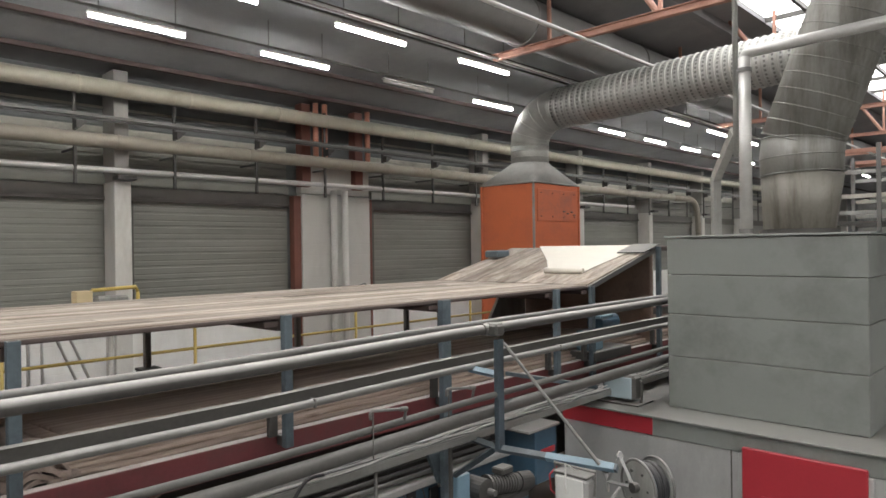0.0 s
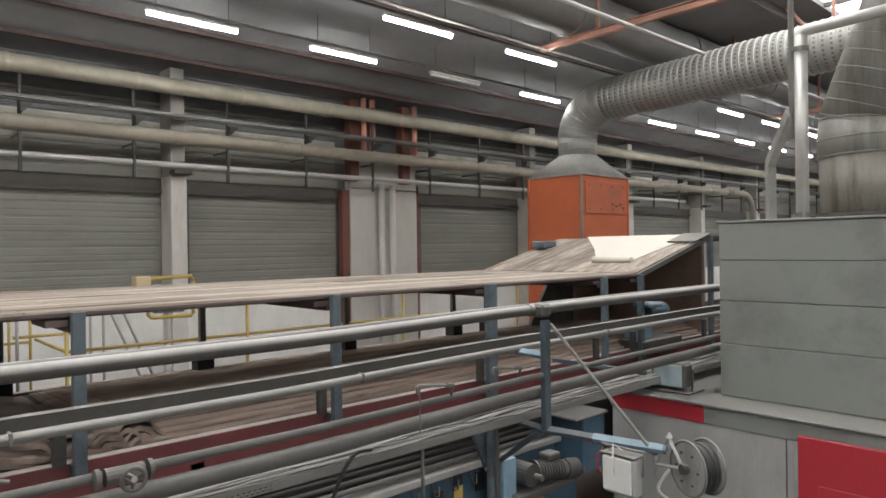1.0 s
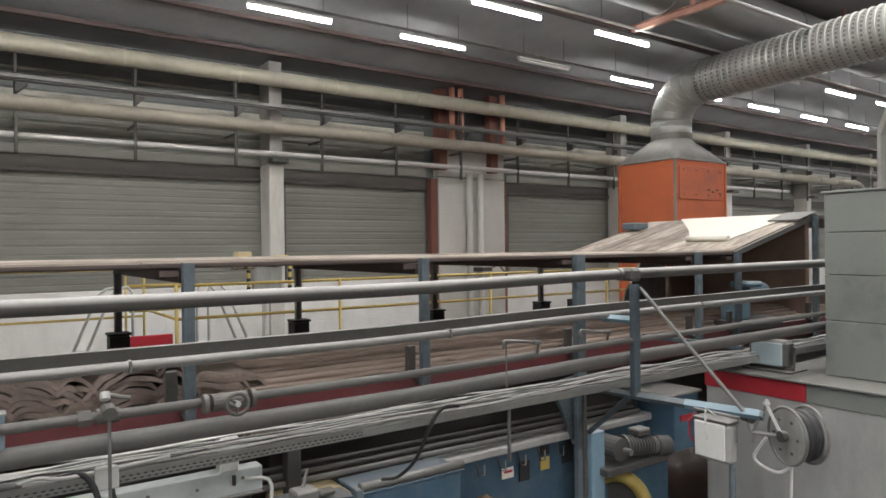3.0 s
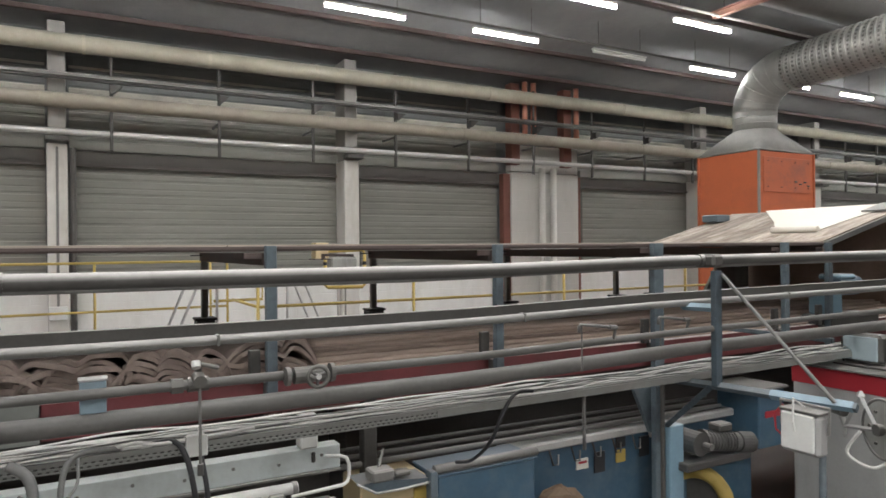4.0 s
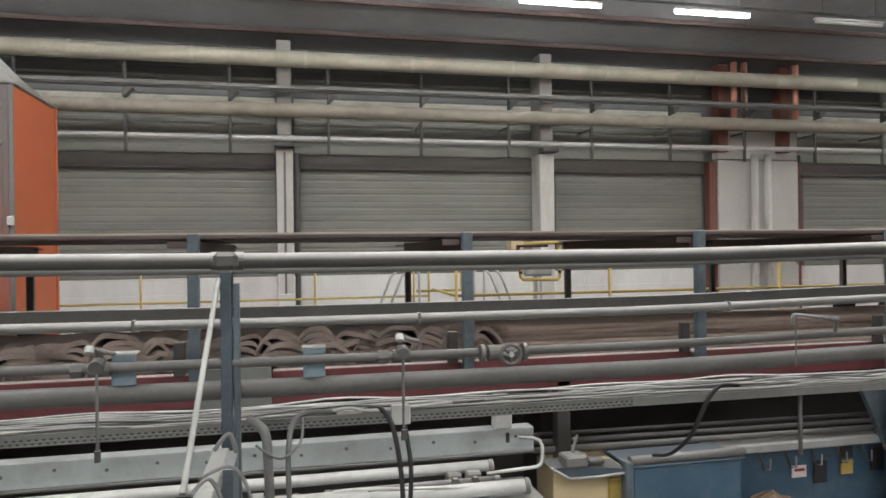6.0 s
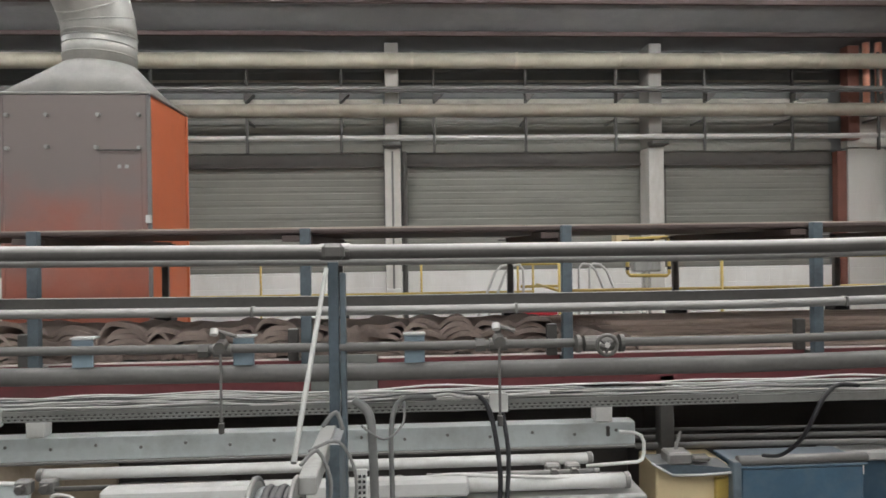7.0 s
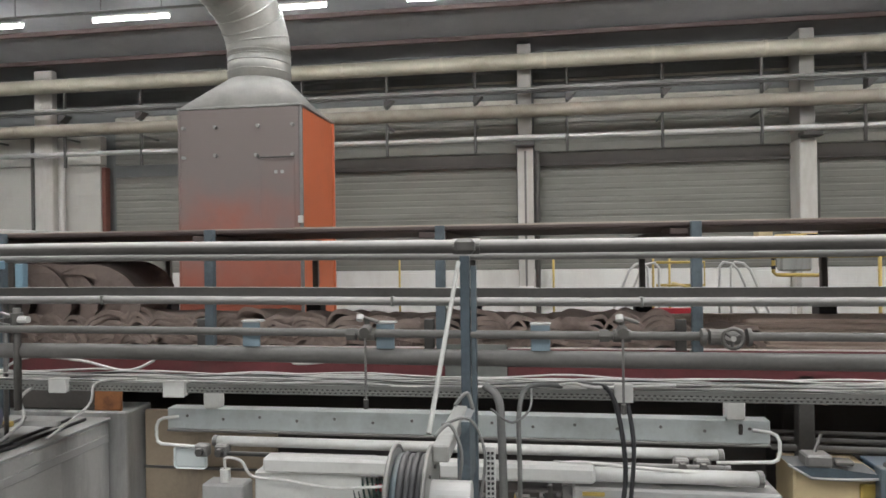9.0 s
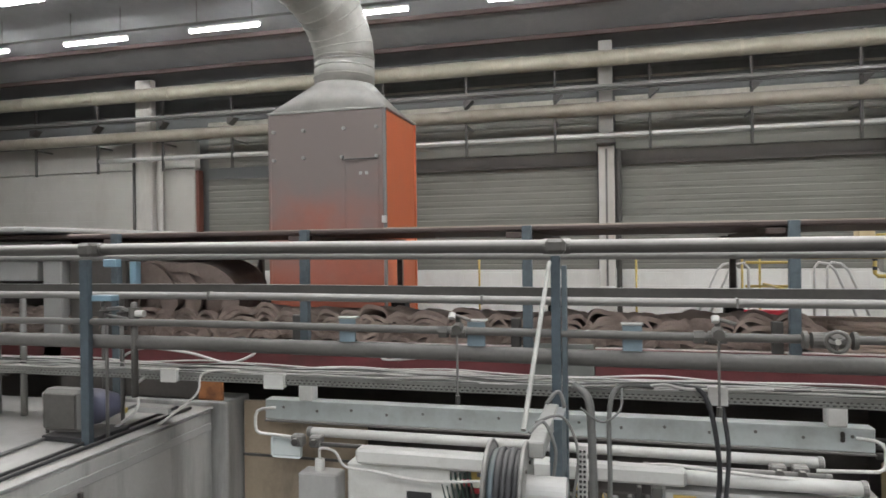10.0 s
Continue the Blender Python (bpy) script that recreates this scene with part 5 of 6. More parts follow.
hose("reel_hose", [(4.60, 2.52, 2.13), (4.60, 2.53, 1.6), (4.60, 2.54, 0.0)], 0.010, M_cable, "pale hose hanging from the reel")
solo("drop_pole", tube([(4.40, 2.80, 2.10), (4.40, 2.80, 0.0)], 0.022, 10), M_blue, "thin blue pole below the floodlight", "pole", smooth=True)

j2 = jib(0.028, 3.47, 1.2, "blue-grey jib post with raking stay and hose reel arm", 0.05)
part("stay", tube([(0.0, 3.44, 3.17), (-0.05, 2.72, 2.45)], 0.012, 10), M_galv_dull, j2, "pale grey raking stay")
part("backing", channel(0.072, 3.49, 0.0, 3.15, 0.028, 0.05, 0.010), M_blue, j2)
part("arm", box(-0.02, 0.05, 2.62, 3.34, 2.36, 2.43, 0.006), M_galv_dull, j2)
part("knee", prism([(0.03, 2.10), (0.09, 2.10), (0.09, 2.42), (0.03, 2.42)], 3.05, 3.32), M_blue, j2)
part("slotted_strip", box(0.15, 0.20, 3.20, 3.215, 0.6, 2.26, 0.003), M_offwhite, j2, "white slotted strip")
for k in range(22):
    part("slot", box(0.160, 0.172, 3.190, 3.199, 1.7 + 0.025 * k, 1.712 + 0.025 * k), M_black, j2)
    part("slot", box(0.180, 0.192, 3.190, 3.199, 1.7 + 0.025 * k, 1.712 + 0.025 * k), M_black, j2)
reel(-0.10, 2.60, 2.22, 0.205)
hose("reel_cable", [(-0.03, 2.75, 2.43), (0.03, 2.8, 2.47), (0.08, 2.8, 2.35), (0.07, 2.78, 2.22)], 0.008, M_cable_grey, "grey cable looping over the reel arm", "cable")
hose("reel_cable", [(-0.02, 2.9, 2.44), (0.10, 2.95, 2.46), (0.17, 2.95, 2.30), (0.14, 2.95, 2.05)], 0.007, M_cable_grey, "grey cable looping beside the reel arm", "cable")
hose("reel_cable", [(0.0, 3.2, 2.46), (0.06, 3.22, 2.52), (0.09, 3.22, 2.44)], 0.010, M_cable_grey, "grey cable over the reel arm", "cable")

j3 = jib(-3.045, 3.47, 1.981, "blue-grey jib post on a grey cabinet")
part("link", box(-3.45, -3.33, 4.1, 4.16, 3.14, 3.20, 0.006), M_blue_light, j3)
part("link", box(-3.02, -2.86, 3.50, 3.58, 2.93, 2.97, 0.006), M_blue_light, j3)
part("link_post", box(-3.27, -3.21, 4.17, 4.23, 2.95, 3.18, 0.006), M_blue_light, j3)
for k, (x, y) in enumerate(((-3.2, 4.0), (-3.45, 4.1))):
    q = thing("pipe_stand", x, y, 2.0, "upright grey pipe with valve fittings by the cabinet", "pipe", "pipe stands")
    part("pipe", tube([(x, y, 1.981), (x, y, 2.85)], 0.015, 10), M_steel, q, smooth=True)
    part("elbow", tube(bend((x, y, 2.84), (x, y, 2.93), (x + 0.25, y, 2.93), 0.04), 0.018, 8), M_steel, q, smooth=True)
    part("nut", disc((x, y, 2.78), (0, 0, 1), 0.036, 0.06, 6), M_steel_dark, q)

# ---- oven: pale lower body, panelled hood, ducts ----
oven = thing("oven", 8, 2.6, 0, "pale grey oven body with red stripe and red door", "oven")
part("body", box(6.45, 12.5, -4.0, 4.37, 0, 2.24, 0.02), M_panel_pale, oven)
part("stripe", box(6.435, 6.448, 3.36, 4.37, 2.07, 2.235, 0.004), M_red, oven, "red stripe")
part("band", box(6.436, 6.448, -4.0, 3.355, 2.07, 2.235, 0.004), M_panel, oven, "grey dusty band")
part("door_frame", box(6.42, 6.448, 1.54, 2.56, 0.1, 2.066, 0.008), M_panel_pale, oven)
door = part("door", box(6.395, 6.434, 1.58, 2.52, 0.14, 2.13, 0.008), M_red, oven, "red painted steel door")
part("handle", tube([(6.39, 1.70, 1.70), (6.35, 1.70, 1.70), (6.35, 1.82, 1.70)], 0.014, 8), M_bright, door)
part("panel_rim", box(6.385, 6.394, 1.80, 2.36, 1.40, 1.75, 0.006), M_red, door)
part("top_lip", box(6.40, 12.5, -4.0, 4.40, 2.243, 2.262, 0.004), M_panel, oven)
part("seam", box(6.444, 6.449, 2.62, 2.632, 0, 2.2), M_lintel, oven)
hood = thing("oven_hood", 8, 2.5, 2.26, "tall grey-green panelled oven hood on the oven body", "oven hood")
zs = (2.265, 2.775, 3.195, 3.585, 3.945)
for a, b in zip(zs, zs[1:]):
    part("panel", box(6.86, 6.90, 1.65, 3.39, a + 0.003, b - 0.003, 0.006), M_panel, hood)
    part("panel", box(6.905, 10.5, 1.65, 1.69, a + 0.003, b - 0.003, 0.006), M_panel, hood)
    part("panel", box(6.905, 10.5, 3.35, 3.39, a + 0.003, b - 0.003, 0.006), M_panel, hood)
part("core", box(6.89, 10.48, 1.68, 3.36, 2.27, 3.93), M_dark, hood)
part("top_plate", box(6.84, 10.5, 1.63, 3.41, 3.948, 3.968, 0.004), M_panel, hood)
big = thing("oven_duct", 7.5, 2.35, 3.97, "large galvanised exhaust duct rising from the oven hood", "duct")
part("collar", disc((7.48, 2.35, 3.99), (0, 0, 1), 0.35, 0.05, 32), M_steel_dark, big)
duct_run("base", [(7.48, 2.35, 4.0), (7.48, 2.32, 4.55)], [0.31, 0.36], big, M_duct_base, False)
duct_run("bend", [(7.48, 2.32, 4.54), (7.48, 2.325, 4.70), (7.49, 2.31, 4.86)], 0.362, big, M_duct_oven, True, 0.155, 0.007)
duct_run("rise", [(7.49, 2.325, 4.84), (7.50, 1.86, 6.08), (7.6, 0.87, 8.65)], 0.362, big, M_duct_oven, True, 0.15, 0.006)
vent = thing("vent_pipe", 6.95, 2.62, 3.97, "bright steel vent pipe with level branch on the oven hood", "pipe")
part("riser", tube([(6.95, 2.65, 3.97), (6.95, 2.65, 5.62)], 0.055, 16), M_bright, vent, smooth=True)
part("branch", tube(bend((6.95, 2.65, 5.55), (6.95, 2.65, 5.66), (6.97, 1.2, 5.70), 0.06), 0.05, 14), M_bright, vent, smooth=True)
for z in (4.0, 5.5):
    part("clamp", disc((6.95, 2.65, z), (0, 0, 1), 0.066, 0.04, 16), M_steel, vent)
solo("conduit", tube([(7.0, 2.75, 4.7), (7.0, 2.75, 8.7)], 0.026, 10), M_galv_dull, "grey steel conduit rising to the roof", "conduit", smooth=True)
solo("conduit", tube(bend((8.0, 3.345, 3.966), (8.0, 3.345, 4.62), (7.02, 2.76, 4.96), 0.06), 0.06, 4), M_galv_dull, "grey cranked steel channel on the oven hood", "conduit")
fl2 = thing("floodlight", 6.7, 4.05, 2.26, "grey square floodlight standing on the oven body", "floodlight")
part("case", box(6.66, 6.84, 3.66, 4.02, 2.30, 2.56, 0.03), M_steel_dark, fl2)
part("lens", box(6.642, 6.658, 3.685, 3.995, 2.322, 2.54, 0.008), M_lens, fl2)
part("foot", box(6.62, 6.95, 3.60, 4.08, 2.264, 2.28, 0.004), M_steel_dark, fl2)
part("yoke", tube([(6.75, 3.63, 2.28), (6.75, 3.62, 2.5), (6.75, 3.64, 2.5)], 0.012, 6), M_steel_dark, fl2)
part("yoke", tube([(6.75, 4.05, 2.28), (6.75, 4.06, 2.5), (6.75, 4.04, 2.5)], 0.012, 6), M_steel_dark, fl2)
hose("pale_cable", [(6.85, 4.0, 2.45), (6.9, 4.25, 2.40), (6.75, 4.34, 2.30), (6.9, 4.45, 2.35)], 0.010, M_cable_grey, "grey lead of the floodlight", "cable")
gear = thing("gear_motor", 7.8, 4.9, 2.6, "blue gear motor at the ramp end", "motor")
part("motor", disc((7.95, 4.75, 2.92), (1, 0, 0), 0.11, 0.42, 18), M_blue_deep, gear, smooth=False)
part("gearbox", box(7.45, 7.72, 4.62, 4.85, 2.62, 2.86, 0.02), M_blue_light, gear)
part("cap", box(7.55, 7.85, 4.55, 4.8, 3.0, 3.06, 0.02), M_blue_light, gear)
part("plinth", box(7.4, 8.3, 4.56, 4.9, 2.50, 2.62, 0.01), M_steel_dark, gear)
solo("raking_plate", prism([(8.1, 2.5), (9.2, 2.5), (9.2, 3.78), (9.0, 3.76)], 6.9, 6.95), M_galv_dull, "raking grey side plate under the ramp", "plate")
solo("end_wall", box(9.3, 9.4, 4.8, 7.0, 2.5, 3.78, 0.01), M_end_board, "brown end sheet under the ramp", "sheet")

# ---- machinery below the tray ----
guard = thing("machine_guard", -0.3, 4.6, 1.75, "long pale green-grey bolted machine guard", "machine guard")
part("sheet", box(-2.36, 1.92, 4.585, 4.60, 1.922, 2.075, 0.004), M_guard, guard)
part("flange", box(-2.36, 1.92, 4.60, 4.70, 2.060, 2.075, 0.003), M_guard, guard)
part("lower_flange", box(-2.36, 1.92, 4.57, 4.62, 1.902, 1.919, 0.003), M_steel, guard)
for k in range(15):
    part("bolt_hole", disc((-2.2 + 0.285 * k, 4.583, 2.02 - 0.02 * (k % 2)), (0, 1, 0), 0.011, 0.006, 12), M_steel, guard)
for x in (-2.0, 1.70):
    part("hanger_block", box(x - 0.06, x + 0.06, 4.56, 4.66, 2.080, 2.30, 0.008), M_offwhite, guard)
part("slot", box(1.72, 1.745, 4.576, 4.583, 1.98, 2.05, 0.006), M_dark, guard)
for x0, x1, y, z, r, m in ((-1.95, 1.60, 4.50, 1.865, 0.036, M_offwhite), (-1.9, 0.35, 4.42, 1.80, 0.016, M_steel_dark), (0.5, 1.62, 4.40, 1.81, 0.018, M_steel), (0.66, 1.80, 4.35, 1.765, 0.046, M_offwhite)):
    tb = thing("roller_tube", (x0 + x1) / 2, y, z, "dusty grey steel tube under the machine guard", "tube", "guard tubes")
    part("barrel", tube([(x0, y, z), (x1, y, z)], r, 16), m, tb, smooth=True)
    for x in (x0 + 0.02, x1 - 0.02):
        part("end_collar", disc((x, y, z), (1, 0, 0), r * 1.15, 0.03, 18), M_steel, tb)
for x, s in ((-2.30, -1), (1.85, 1)):
    h = thing("guard_handle", x, 4.5, 1.85, "white bent tube handle at the guard end", "handle", "guard handles")
    part("bar", tube([(x - s * 0.05, 4.55, 2.02), (x + s * 0.05, 4.52, 2.015), (x + s * 0.085, 4.51, 2.0), (x + s * 0.10, 4.5, 1.96), (x + s * 0.10, 4.5, 1.89), (x + s * 0.085, 4.49, 1.85), (x + s * 0.05, 4.48, 1.835), (x - s * 0.30, 4.46, 1.825)], 0.012, 8), M_offwhite, h, smooth=True)
part("end_plate", box(-2.30, -2.04, 4.56, 4.575, 1.63, 1.80, 0.02), M_guard, guard)
for x in (-2.0, -1.85, 1.32, 1.45):
    c = thing("air_cylinder_joint", x, 4.45, 1.72, "dusty steel knuckle joint on the guard tube", "joint", "knuckle joints")
    part("block", box(x - 0.05, x + 0.05, 4.40, 4.47, 1.77, 1.86, 0.012), M_steel, c)
    part("nut", disc((x, 4.38, 1.815), (0, 1, 0), 0.028, 0.04, 6), M_steel_dark, c)
solo("white_beam", box(-1.46, 0.76, 4.22, 4.34, 1.735, 1.845, 0.02), M_offwhite, "white painted box beam on the machine", "beam")
sw = thing("socket_box", -1.7, 4.25, 1.5, "grey socket box with plug and cable loop", "socket box")
part("case", box(-1.88, -1.58, 4.18, 4.34, 1.36, 1.66, 0.012), M_panel_pale, sw)
part("plug", disc((-1.74, 4.25, 1.70), (0, 0, 1), 0.035, 0.09, 12), M_offwhite, sw)
hose("pale_cable", [(-1.74, 4.25, 1.74), (-1.72, 4.22, 1.83), (-1.60, 4.20, 1.82), (-1.52, 4.20, 1.72), (-1.3, 4.2, 1.70), (-0.9, 4.2, 1.66), (-0.3, 4.2, 1.72)], 0.010, M_cable, "pale cable from the plug", "cable")
hose("grey_hose", [(0.35, 4.3, 1.78), (0.6, 4.3, 1.85), (1.0, 4.3, 1.83), (1.5, 4.34, 1.79)], 0.012, M_cable, "pale cable along the guard tube", "cable")
ctl = thing("control_cabinet", -1.2, 4.3, 0.6, "pale grey control cabinet with a dark window", "control cabinet")
part("case", box(-1.55, -0.78, 4.30, 4.75, 0.5, 1.72, 0.01), M_offwhite, ctl)
part("window", box(-1.10, -0.92, 4.288, 4.298, 1.40, 1.55, 0.003), M_black, ctl)
drv = thing("drive_unit", -0.2, 4.4, 0.6, "dark valve block cluster with hoses", "valve block")
part("base", box(-0.75, 0.75, 4.45, 4.8, 0.5, 1.60, 0.01), M_dark, drv)
rv = random.Random(9)
for k in range(26):
    x, z, w = -0.7 + 0.056 * k, 1.45 + 0.18 * rv.random(), 0.03 + 0.04 * rv.random()
    part("valve_block", box(x - w / 2, x + w / 2, 4.36 + 0.05 * rv.random(), 4.45, z - 0.05, z + 0.04, 0.006), (M_black, M_steel_dark, M_steel, M_yellow)[(k * 7) % 11 // 3], drv)
for k in range(8):
    x = -0.65 + 0.18 * k
    part("air_hose", tube(sag((x, 4.36, 1.62), (x + 0.22, 4.34, 1.58), 0.10 + 0.05 * (k % 3), 8), 0.008, 6), M_cable_grey if k % 2 else M_black, drv, smooth=True)
part("label_plate", box(-0.645, -0.535, 4.335, 4.343, 1.64, 1.72, 0.002), M_yellow, drv, "yellow tag")
for x, z, w, h, m in ((-0.775, 1.575, 0.07, 0.08, M_paper), (-0.70, 1.60, 0.05, 0.05, M_red), (-0.645, 1.555, 0.09, 0.035, M_red), (-0.645, 1.595, 0.07, 0.04, M_paper), (-0.60, 1.67, 0.03, 0.03, M_violet)):
    part("label_plate", box(x, x + w, 4.33, 4.338, z, z + h, 0.002), m, drv)
for k in range(7):
    x = -0.86 + 0.035 * k
    part("green_hose", tube(sag((x, 4.31, 1.70), (x + 0.05, 4.30, 1.50 - 0.02 * (k % 3)), 0.03, 8), 0.008, 6), M_hose_green, drv, "dark green air hose", smooth=True)
cov = thing("roller_cover", 1.2, 4.4, 1.0, "dusty grey roller cover with pale plate", "machine cover")
part("case", box(0.62, 1.90, 4.30, 4.75, 1.0, 1.69, 0.015), M_panel_pale, cov)
part("plate", box(1.42, 1.70, 4.285, 4.297, 1.53, 1.62, 0.003), M_offwhite, cov)
part("tag", box(0.68, 0.82, 4.285, 4.297, 1.64, 1.665, 0.002), M_yellow, cov, "yellow tag")
solo("beige_box", box(2.05, 2.55, 4.55, 4.9, 1.2, 1.78, 0.01), M_box, "lit beige board inside the machine", "board")
solo("yellow_plate", box(2.44, 2.62, 4.50, 4.54, 1.2, 1.70, 0.008), M_yellow, "dirty yellow plate beside a blue cabinet", "plate")

# blue drive side
bc = thing("blue_cabinet", 2.9, 4.4, 0.4, "deep blue machine cabinet with dusty top", "machine cabinet")
part("case", box(2.55, 3.38, 4.38, 4.75, 0.4, 1.80, 0.012), M_blue_deep, bc)
part("post", box(2.49, 2.545, 4.36, 4.44, 0.0, 1.85, 0.006), M_blue, bc)
part("top", box(2.53, 3.40, 4.36, 4.74, 1.803, 1.82, 0.006), M_blue_deep, bc)
part("front_roller", tube([(2.53, 4.39, 1.852), (3.40, 4.39, 1.852)], 0.032, 12), M_steel, bc, "dusty grey roller", smooth=True)
bp = thing("blue_machine_side", 4.6, 4.75, 0.4, "blue machine side plate with hooks, tags and labels", "machine")
part("plate", box(3.36, 6.4, 4.79, 4.85, 0.3, 1.712, 0.01), M_blue_deep, bp)
part("top_beam", box(3.37, 6.35, 4.70, 4.90, 1.715, 1.785, 0.012), M_panel_pale, bp, "dusty grey top beam")
for x, z, w, h, m in ((3.55, 1.60, 0.10, 0.14, M_paper), (4.10, 1.48, 0.13, 0.09, M_paper), (4.30, 1.42, 0.12, 0.18, M_black), (4.55, 1.47, 0.11, 0.11, M_yellow), (4.55, 1.60, 0.11, 0.10, M_black), (4.83, 1.48, 0.12, 0.18, M_black), (4.95, 1.64, 0.10, 0.05, M_paper)):
    part("label", box(x, x + w, 4.765, 4.777, z, z + h, 0.002), m, bp)
part("label_mark", box(3.57, 3.63, 4.760, 4.764, 1.64, 1.70), M_red, bp)
part("label_mark", box(4.12, 4.21, 4.760, 4.764, 1.53, 1.55), M_red, bp)
for k in range(5):
    x = 3.78 + 0.23 * k
    part("hook", tube([(x, 4.76, 1.74), (x, 4.72, 1.70), (x + 0.02, 4.70, 1.59), (x + 0.08, 4.71, 1.58), (x + 0.10, 4.73, 1.66)], 0.008, 6), M_steel_dark, bp, smooth=True)
for y, z, r in ((4.84, 2.02, 0.018), (4.93, 2.05, 0.014), (4.76, 1.985, 0.022)):
    solo("guide_rod", tube([(1.98, y, z - 0.13), (5.9, y, z - 0.17)], r, 12), M_steel, "dusty steel guide rod over the blue machine", "rod", smooth=True, group="guide rods")
gb = thing("end_block", 2.1, 4.5, 1.9, "blue guide frame end with grey block", "machine block")
part("frame", prism([(1.98, 1.84), (2.10, 1.76), (2.5, 1.76), (2.5, 1.80), (2.15, 1.84)], 4.40, 4.62), M_jib, gb)
part("rim", tube([(1.97, 4.41, 1.845), (2.10, 4.392, 1.768), (2.30, 4.39, 1.765), (2.5, 4.39, 1.775)], 0.009, 6), M_panel_pale, gb, "pale worn rim", smooth=True)
part("clamp", box(2.24, 2.36, 4.40, 4.48, 1.845, 1.88, 0.01), M_valve, gb)
part("block", box(2.06, 2.22, 4.36, 4.50, 1.843, 1.92, 0.012), M_steel, gb)
part("strut", tube([(2.14, 4.45, 1.91), (2.2, 4.5, 2.02)], 0.012, 6), M_steel, gb)
solo("upright", box(2.14, 2.24, 4.70, 4.80, 1.1, 2.36, 0.006), M_steel_dark, "dark steel upright under the conveyor", "post")
for x in (3.62,):
    solo("drop_rod", tube([(x, 4.10, 1.90), (x, 4.10, 2.341)], 0.014, 8), M_steel, "steel drop rod under the cable tray", "rod", smooth=True)
solo("post_gusset", prism([(4.60, 2.26), (4.935, 2.30), (4.935, 1.72), (4.86, 1.72)], 4.66, 4.70), M_blue, "dark blue triangular gusset on a deck post", "gusset")
mt = thing("drive_motor", 5.7, 4.5, 1.5, "dusty grey electric motor on the blue machine", "motor")
part("frame", disc((5.62, 4.45, 1.60), (1, -0.15, -0.12), 0.085, 0.40, 22), M_motor, mt)
for k in range(9):
    part("fin", ring((5.47 + 0.035 * k, 4.472 - 0.005 * k, 1.618 - 0.004 * k), (1, -0.15, -0.12), 0.094, 0.006, 22), M_motor, mt)
part("fan_cover", disc((5.90, 4.41, 1.565), (1, -0.15, -0.12), 0.096, 0.16, 22), M_motor, mt)
part("gearbox", disc((5.32, 4.50, 1.63), (0, 1, 0), 0.105, 0.22, 18), M_motor, mt)
part("flange", disc((5.43, 4.478, 1.622), (1, -0.15, -0.12), 0.108, 0.025, 20), M_steel_dark, mt)
part("shaft", tube([(5.32, 4.36, 1.63), (5.32, 4.28, 1.63)], 0.03, 10), M_steel, mt)
part("terminal_box", box(5.55, 5.72, 4.38, 4.52, 1.705, 1.77, 0.012), M_steel_dark, mt)
part("seat", box(5.15, 6.0, 4.40, 4.80, 1.40, 1.47, 0.01), M_motor, mt)
mt.location.x -= 0.12
be = thing("blue_end_box", 6.1, 4.6, 1.4, "blue end box with a faded red mark", "machine box")
part("case", box(6.02, 6.40, 4.42, 4.9, 1.45, 2.0, 0.012), M_blue_deep, be)
part("lid", box(5.85, 6.42, 4.38, 4.92, 2.003, 2.03, 0.012), M_steel, be)
part("mark", box(6.10, 6.34, 4.408, 4.418, 1.74, 1.80, 0.002), M_red, be, "faded red mark")
solo("yellow_guard", ring((5.50, 4.70, 1.0), (1, 0.5, 0), 0.26, 0.07, 24), M_yellow, "yellow belt guard ring low on the machine", "belt guard", smooth=True)
solo("pulley", disc((5.60, 4.75, 0.98), (1, 0.5, 0), 0.22, 0.22, 24), M_steel_dark, "dark steel belt pulley", "pulley")

sack = bmesh.new()
rs = random.Random(77)
loops = []
for z, w in ((0.9, 0.24), (1.15, 0.27), (1.34, 0.24), (1.44, 0.16), (1.48, 0.05)):
    loops.append([sack.verts.new((3.72 + w * math.cos(a) * rs.uniform(0.85, 1.1), 4.52 + 0.6 * w * math.sin(a) * rs.uniform(0.9, 1.1), z + rs.uniform(-0.02, 0.02))) for a in (2 * math.pi * k / 14 for k in range(14))])
for a, b in zip(loops, loops[1:]):
    for k in range(14):
        sack.faces.new((a[k], a[(k + 1) % 14], b[(k + 1) % 14], b[k]))
sack.faces.new(list(reversed(loops[0])))
sack.faces.new(loops[-1])
solo("sack", sack, M_sack, "crumpled brown paper sack in front of the blue machine", "sack")
solo("sack_shelf", box(3.42, 4.05, 4.34, 4.72, 0.0, 0.885, 0.01), M_steel_dark, "dark steel stand under the sack", "stand")

# ---- grey cabinet row ----
cab = thing("grey_cabinet", -3.8, 3.2, 0, "long pale grey machine cabinet with dusty top", "machine cabinet")
part("case", box(-6.8, -2.87, 1.2, 4.63, 0, 1.96, 0.015), M_cabinet, cab)
part("end_case", box(-4.6, -2.74, 4.645, 4.99, 0, 2.02, 0.012), M_cabinet, cab)
part("top_plate", box(-6.8, -2.86, 1.2, 4.635, 1.963, 1.98, 0.004), M_panel_pale, cab)
part("side_rail", box(-2.868, -2.856, 1.2, 4.6, 1.80, 1.86, 0.003), M_panel_pale, cab)
for y in (2.2, 3.2):
    part("latch", box(-2.868, -2.84, y, y + 0.03, 1.70, 1.78, 0.004), M_steel_dark, cab)
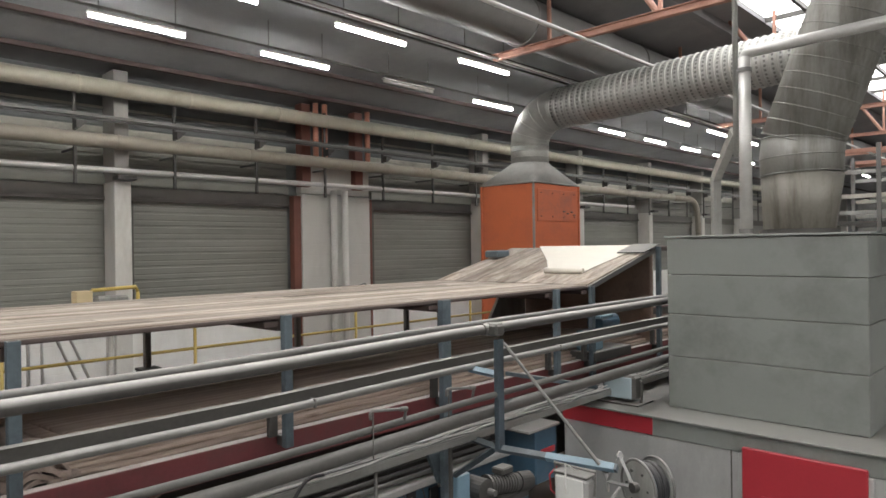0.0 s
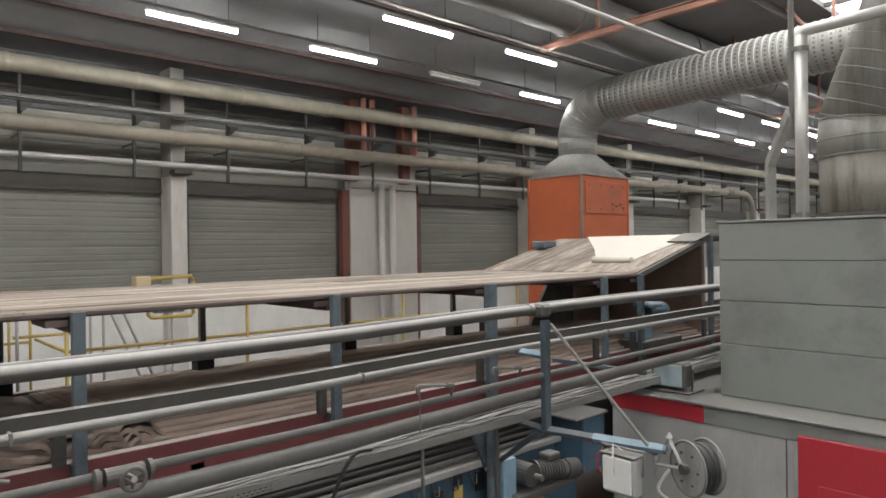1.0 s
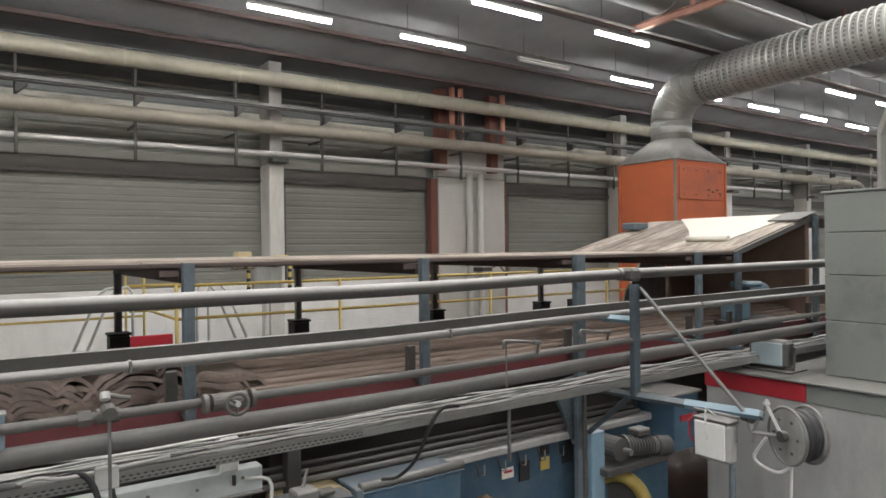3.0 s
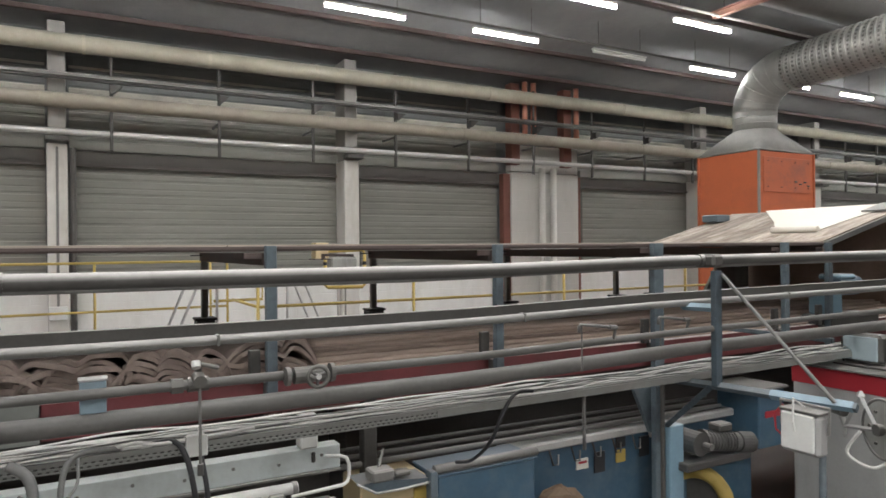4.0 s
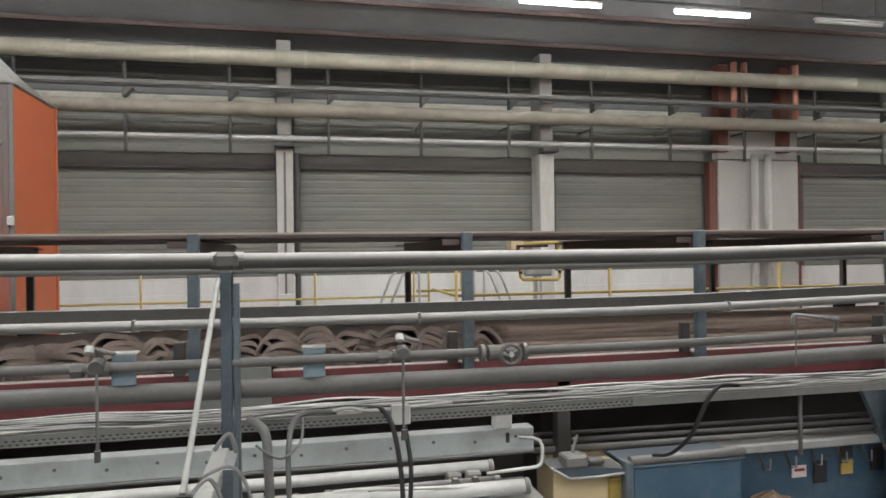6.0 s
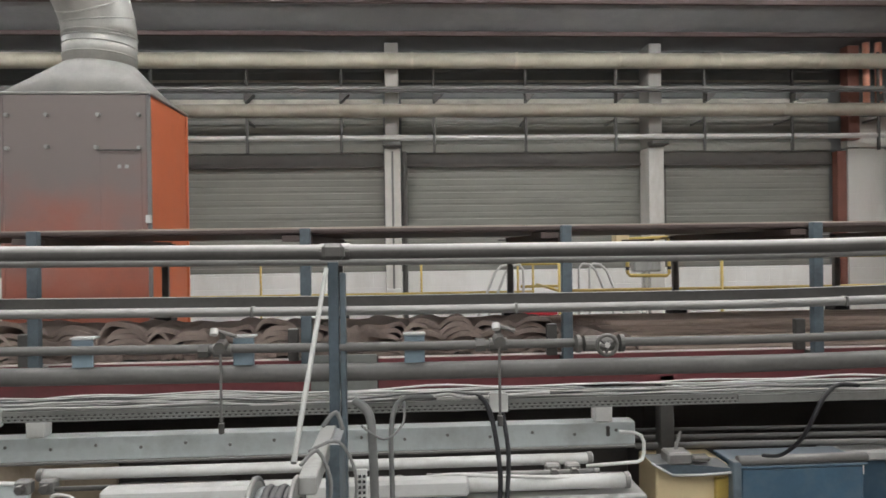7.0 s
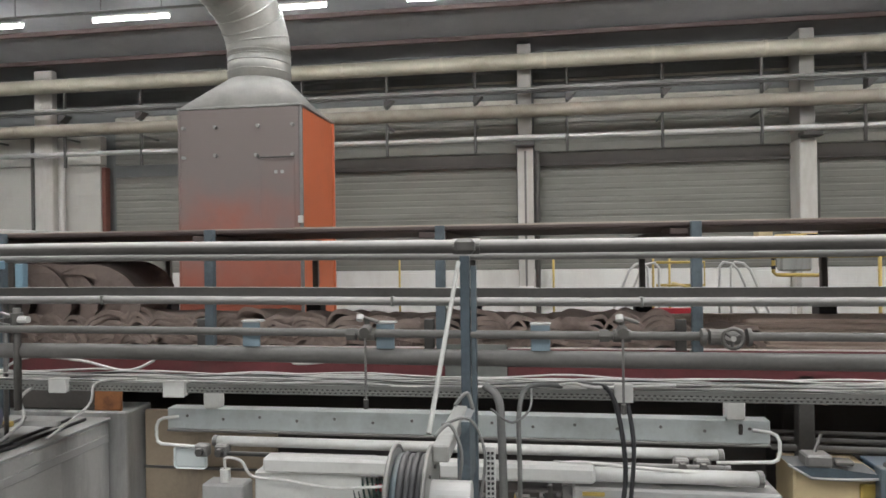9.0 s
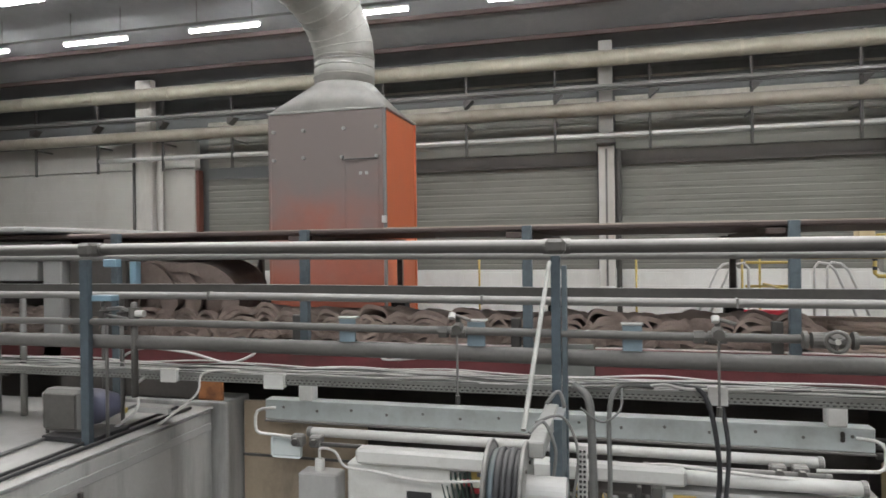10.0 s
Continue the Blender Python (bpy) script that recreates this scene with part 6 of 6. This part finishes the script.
for k, x in enumerate((-2.95, -3.02, -3.35)):
    part("top_cable", tube([(x, 1.3, 1.995), (x - 0.02, 2.9, 1.998), (x - 0.03 - 0.05 * k, 4.5, 1.996)], 0.012, 6), M_black if k < 2 else M_cable_grey, cab, smooth=True)
part("inner_frame", box(-4.4, -3.0, 4.66, 4.69, 2.025, 2.30, 0.01), M_dark, cab)
solo("rusty_plate", box(-3.02, -2.79, 4.66, 4.684, 2.024, 2.20, 0.006), M_rust_plate, "rusty orange plate behind the cabinet", "plate")
for x, y, z0, z1, m, n in ((-2.985, 3.60, 1.981, 2.84, M_bright_dusty, "thin pale upright rod on the cabinet"), (-2.72, 3.546, 2.30, 2.92, M_steel_dark, "dark upright pipe strapped to the valve line")):
    solo("upright_pipe", tube([(x, y, z0), (x, y, z1)], 0.022 if m is M_steel_dark else 0.011, 10), m, n, "pipe", smooth=True, group="upright pipes")
tee = thing("pipe_tee", -2.72, 3.546, 2.83, "greasy pipe tee with small taps on a dark upright", "fitting")
part("body", disc((-2.72, 3.546, 2.83), (0, 0, 1), 0.036, 0.12, 12), M_valve, tee)
part("tap", tube([(-2.72, 3.53, 2.86), (-2.86, 3.60, 2.88), (-2.98, 3.60, 2.87)], 0.012, 8), M_steel, tee)
part("tap", tube([(-2.72, 3.53, 2.81), (-2.98, 3.60, 2.83)], 0.010, 8), M_steel, tee)
part("cock", disc((-2.66, 3.53, 2.85), (1, 0, 0), 0.022, 0.06, 10), M_bright, tee)
solo("loose_bar", box(-3.02, -2.74, 3.90, 3.94, 2.10, 2.14, 0.004), M_panel_pale, "short pale steel bar lying behind the floodlight", "bar")
solo("yellow_strap", box(-3.60, -3.42, 4.28, 4.32, 1.982, 2.02, 0.004), M_yellow, "dirty yellow strap lying on the cabinet", "strap")
bpl = thing("machine_backplate", -2.15, 4.84, 0, "grimy beige inner machine panel", "panel")
part("lower_panel", box(-2.70, -1.6, 4.82, 4.86, 0.0, 1.55, 0.008), M_backplate, bpl)
part("upper_panel", box(-2.70, -1.6, 4.825, 4.86, 1.556, 2.0, 0.008), M_backplate, bpl)
part("seam_strip", box(-2.70, -1.6, 4.810, 4.818, 1.54, 1.562, 0.002), M_steel_dark, bpl)
fl3 = thing("floodlight", -3.3, 3.7, 1.98, "dark grey square floodlight on the cabinet", "floodlight")
part("case", box(-3.43, -3.12, 3.50, 3.62, 2.05, 2.335, 0.025), M_steel, fl3)
part("lens", box(-3.405, -3.145, 3.484, 3.498, 2.075, 2.31, 0.006), M_steel_dark, fl3)
part("back", tube([(-3.20, 3.62, 2.19), (-3.14, 3.70, 2.19), (-3.07, 3.80, 2.19)], [0.13, 0.12, 0.07], 18), M_violet, fl3, "violet-blue rounded back", smooth=True)
part("foot", box(-3.43, -3.02, 3.50, 3.85, 1.984, 2.02, 0.004), M_black, fl3)
part("yoke", tube([(-3.44, 3.56, 2.02), (-3.45, 3.56, 2.2), (-3.435, 3.56, 2.2)], 0.012, 6), M_steel_dark, fl3)
pump = thing("pump_set", -4.7, 3.9, 2.0, "grey flanged pump and pipes on the cabinet", "pump")
part("body", tube([(-5.3, 3.9, 3.0), (-4.75, 3.9, 3.0)], 0.10, 20), M_steel, pump, smooth=True)
for x in (-5.15, -4.72, -4.62):
    part("flange", disc((x, 3.9, 3.0), (1, 0, 0), 0.14, 0.03, 24), M_steel, pump)
part("outlet", tube(bend((-4.6, 3.9, 3.0), (-4.45, 3.9, 3.0), (-4.45, 3.9, 3.3), 0.06), 0.045, 12), M_steel, pump, smooth=True)
part("stand", box(-5.25, -4.75, 3.8, 4.0, 1.981, 2.92, 0.01), M_panel_pale, pump)
for k, (z, r) in enumerate(((2.86, 0.03), (2.55, 0.045), (2.34, 0.03))):
    part("branch", tube([(-6.0, 3.75 + 0.1 * k, z), (-4.2, 3.75 + 0.1 * k, z)], r, 12), M_steel_dark, pump, smooth=True)
for x in (-4.35, -4.1):
    part("riser", tube([(x, 4.0, 2.0), (x, 4.0, 2.9)], 0.025, 10), M_steel, pump, smooth=True)


# ---- what moves: the pleats ride on the belt and sink into the flat layers ----
def motions():
    for ob, x0 in PLEATS:
        rows = []
        for k in range(21):
            t = 0.5 * k
            x = x0 + SPEED * t
            s = max(0.0, min(1.0, (x - 1.55) / 0.55))
            rows.append((t, pose(x, 0.0, -0.36 * s)))
        walk(ob, rows)


motions()
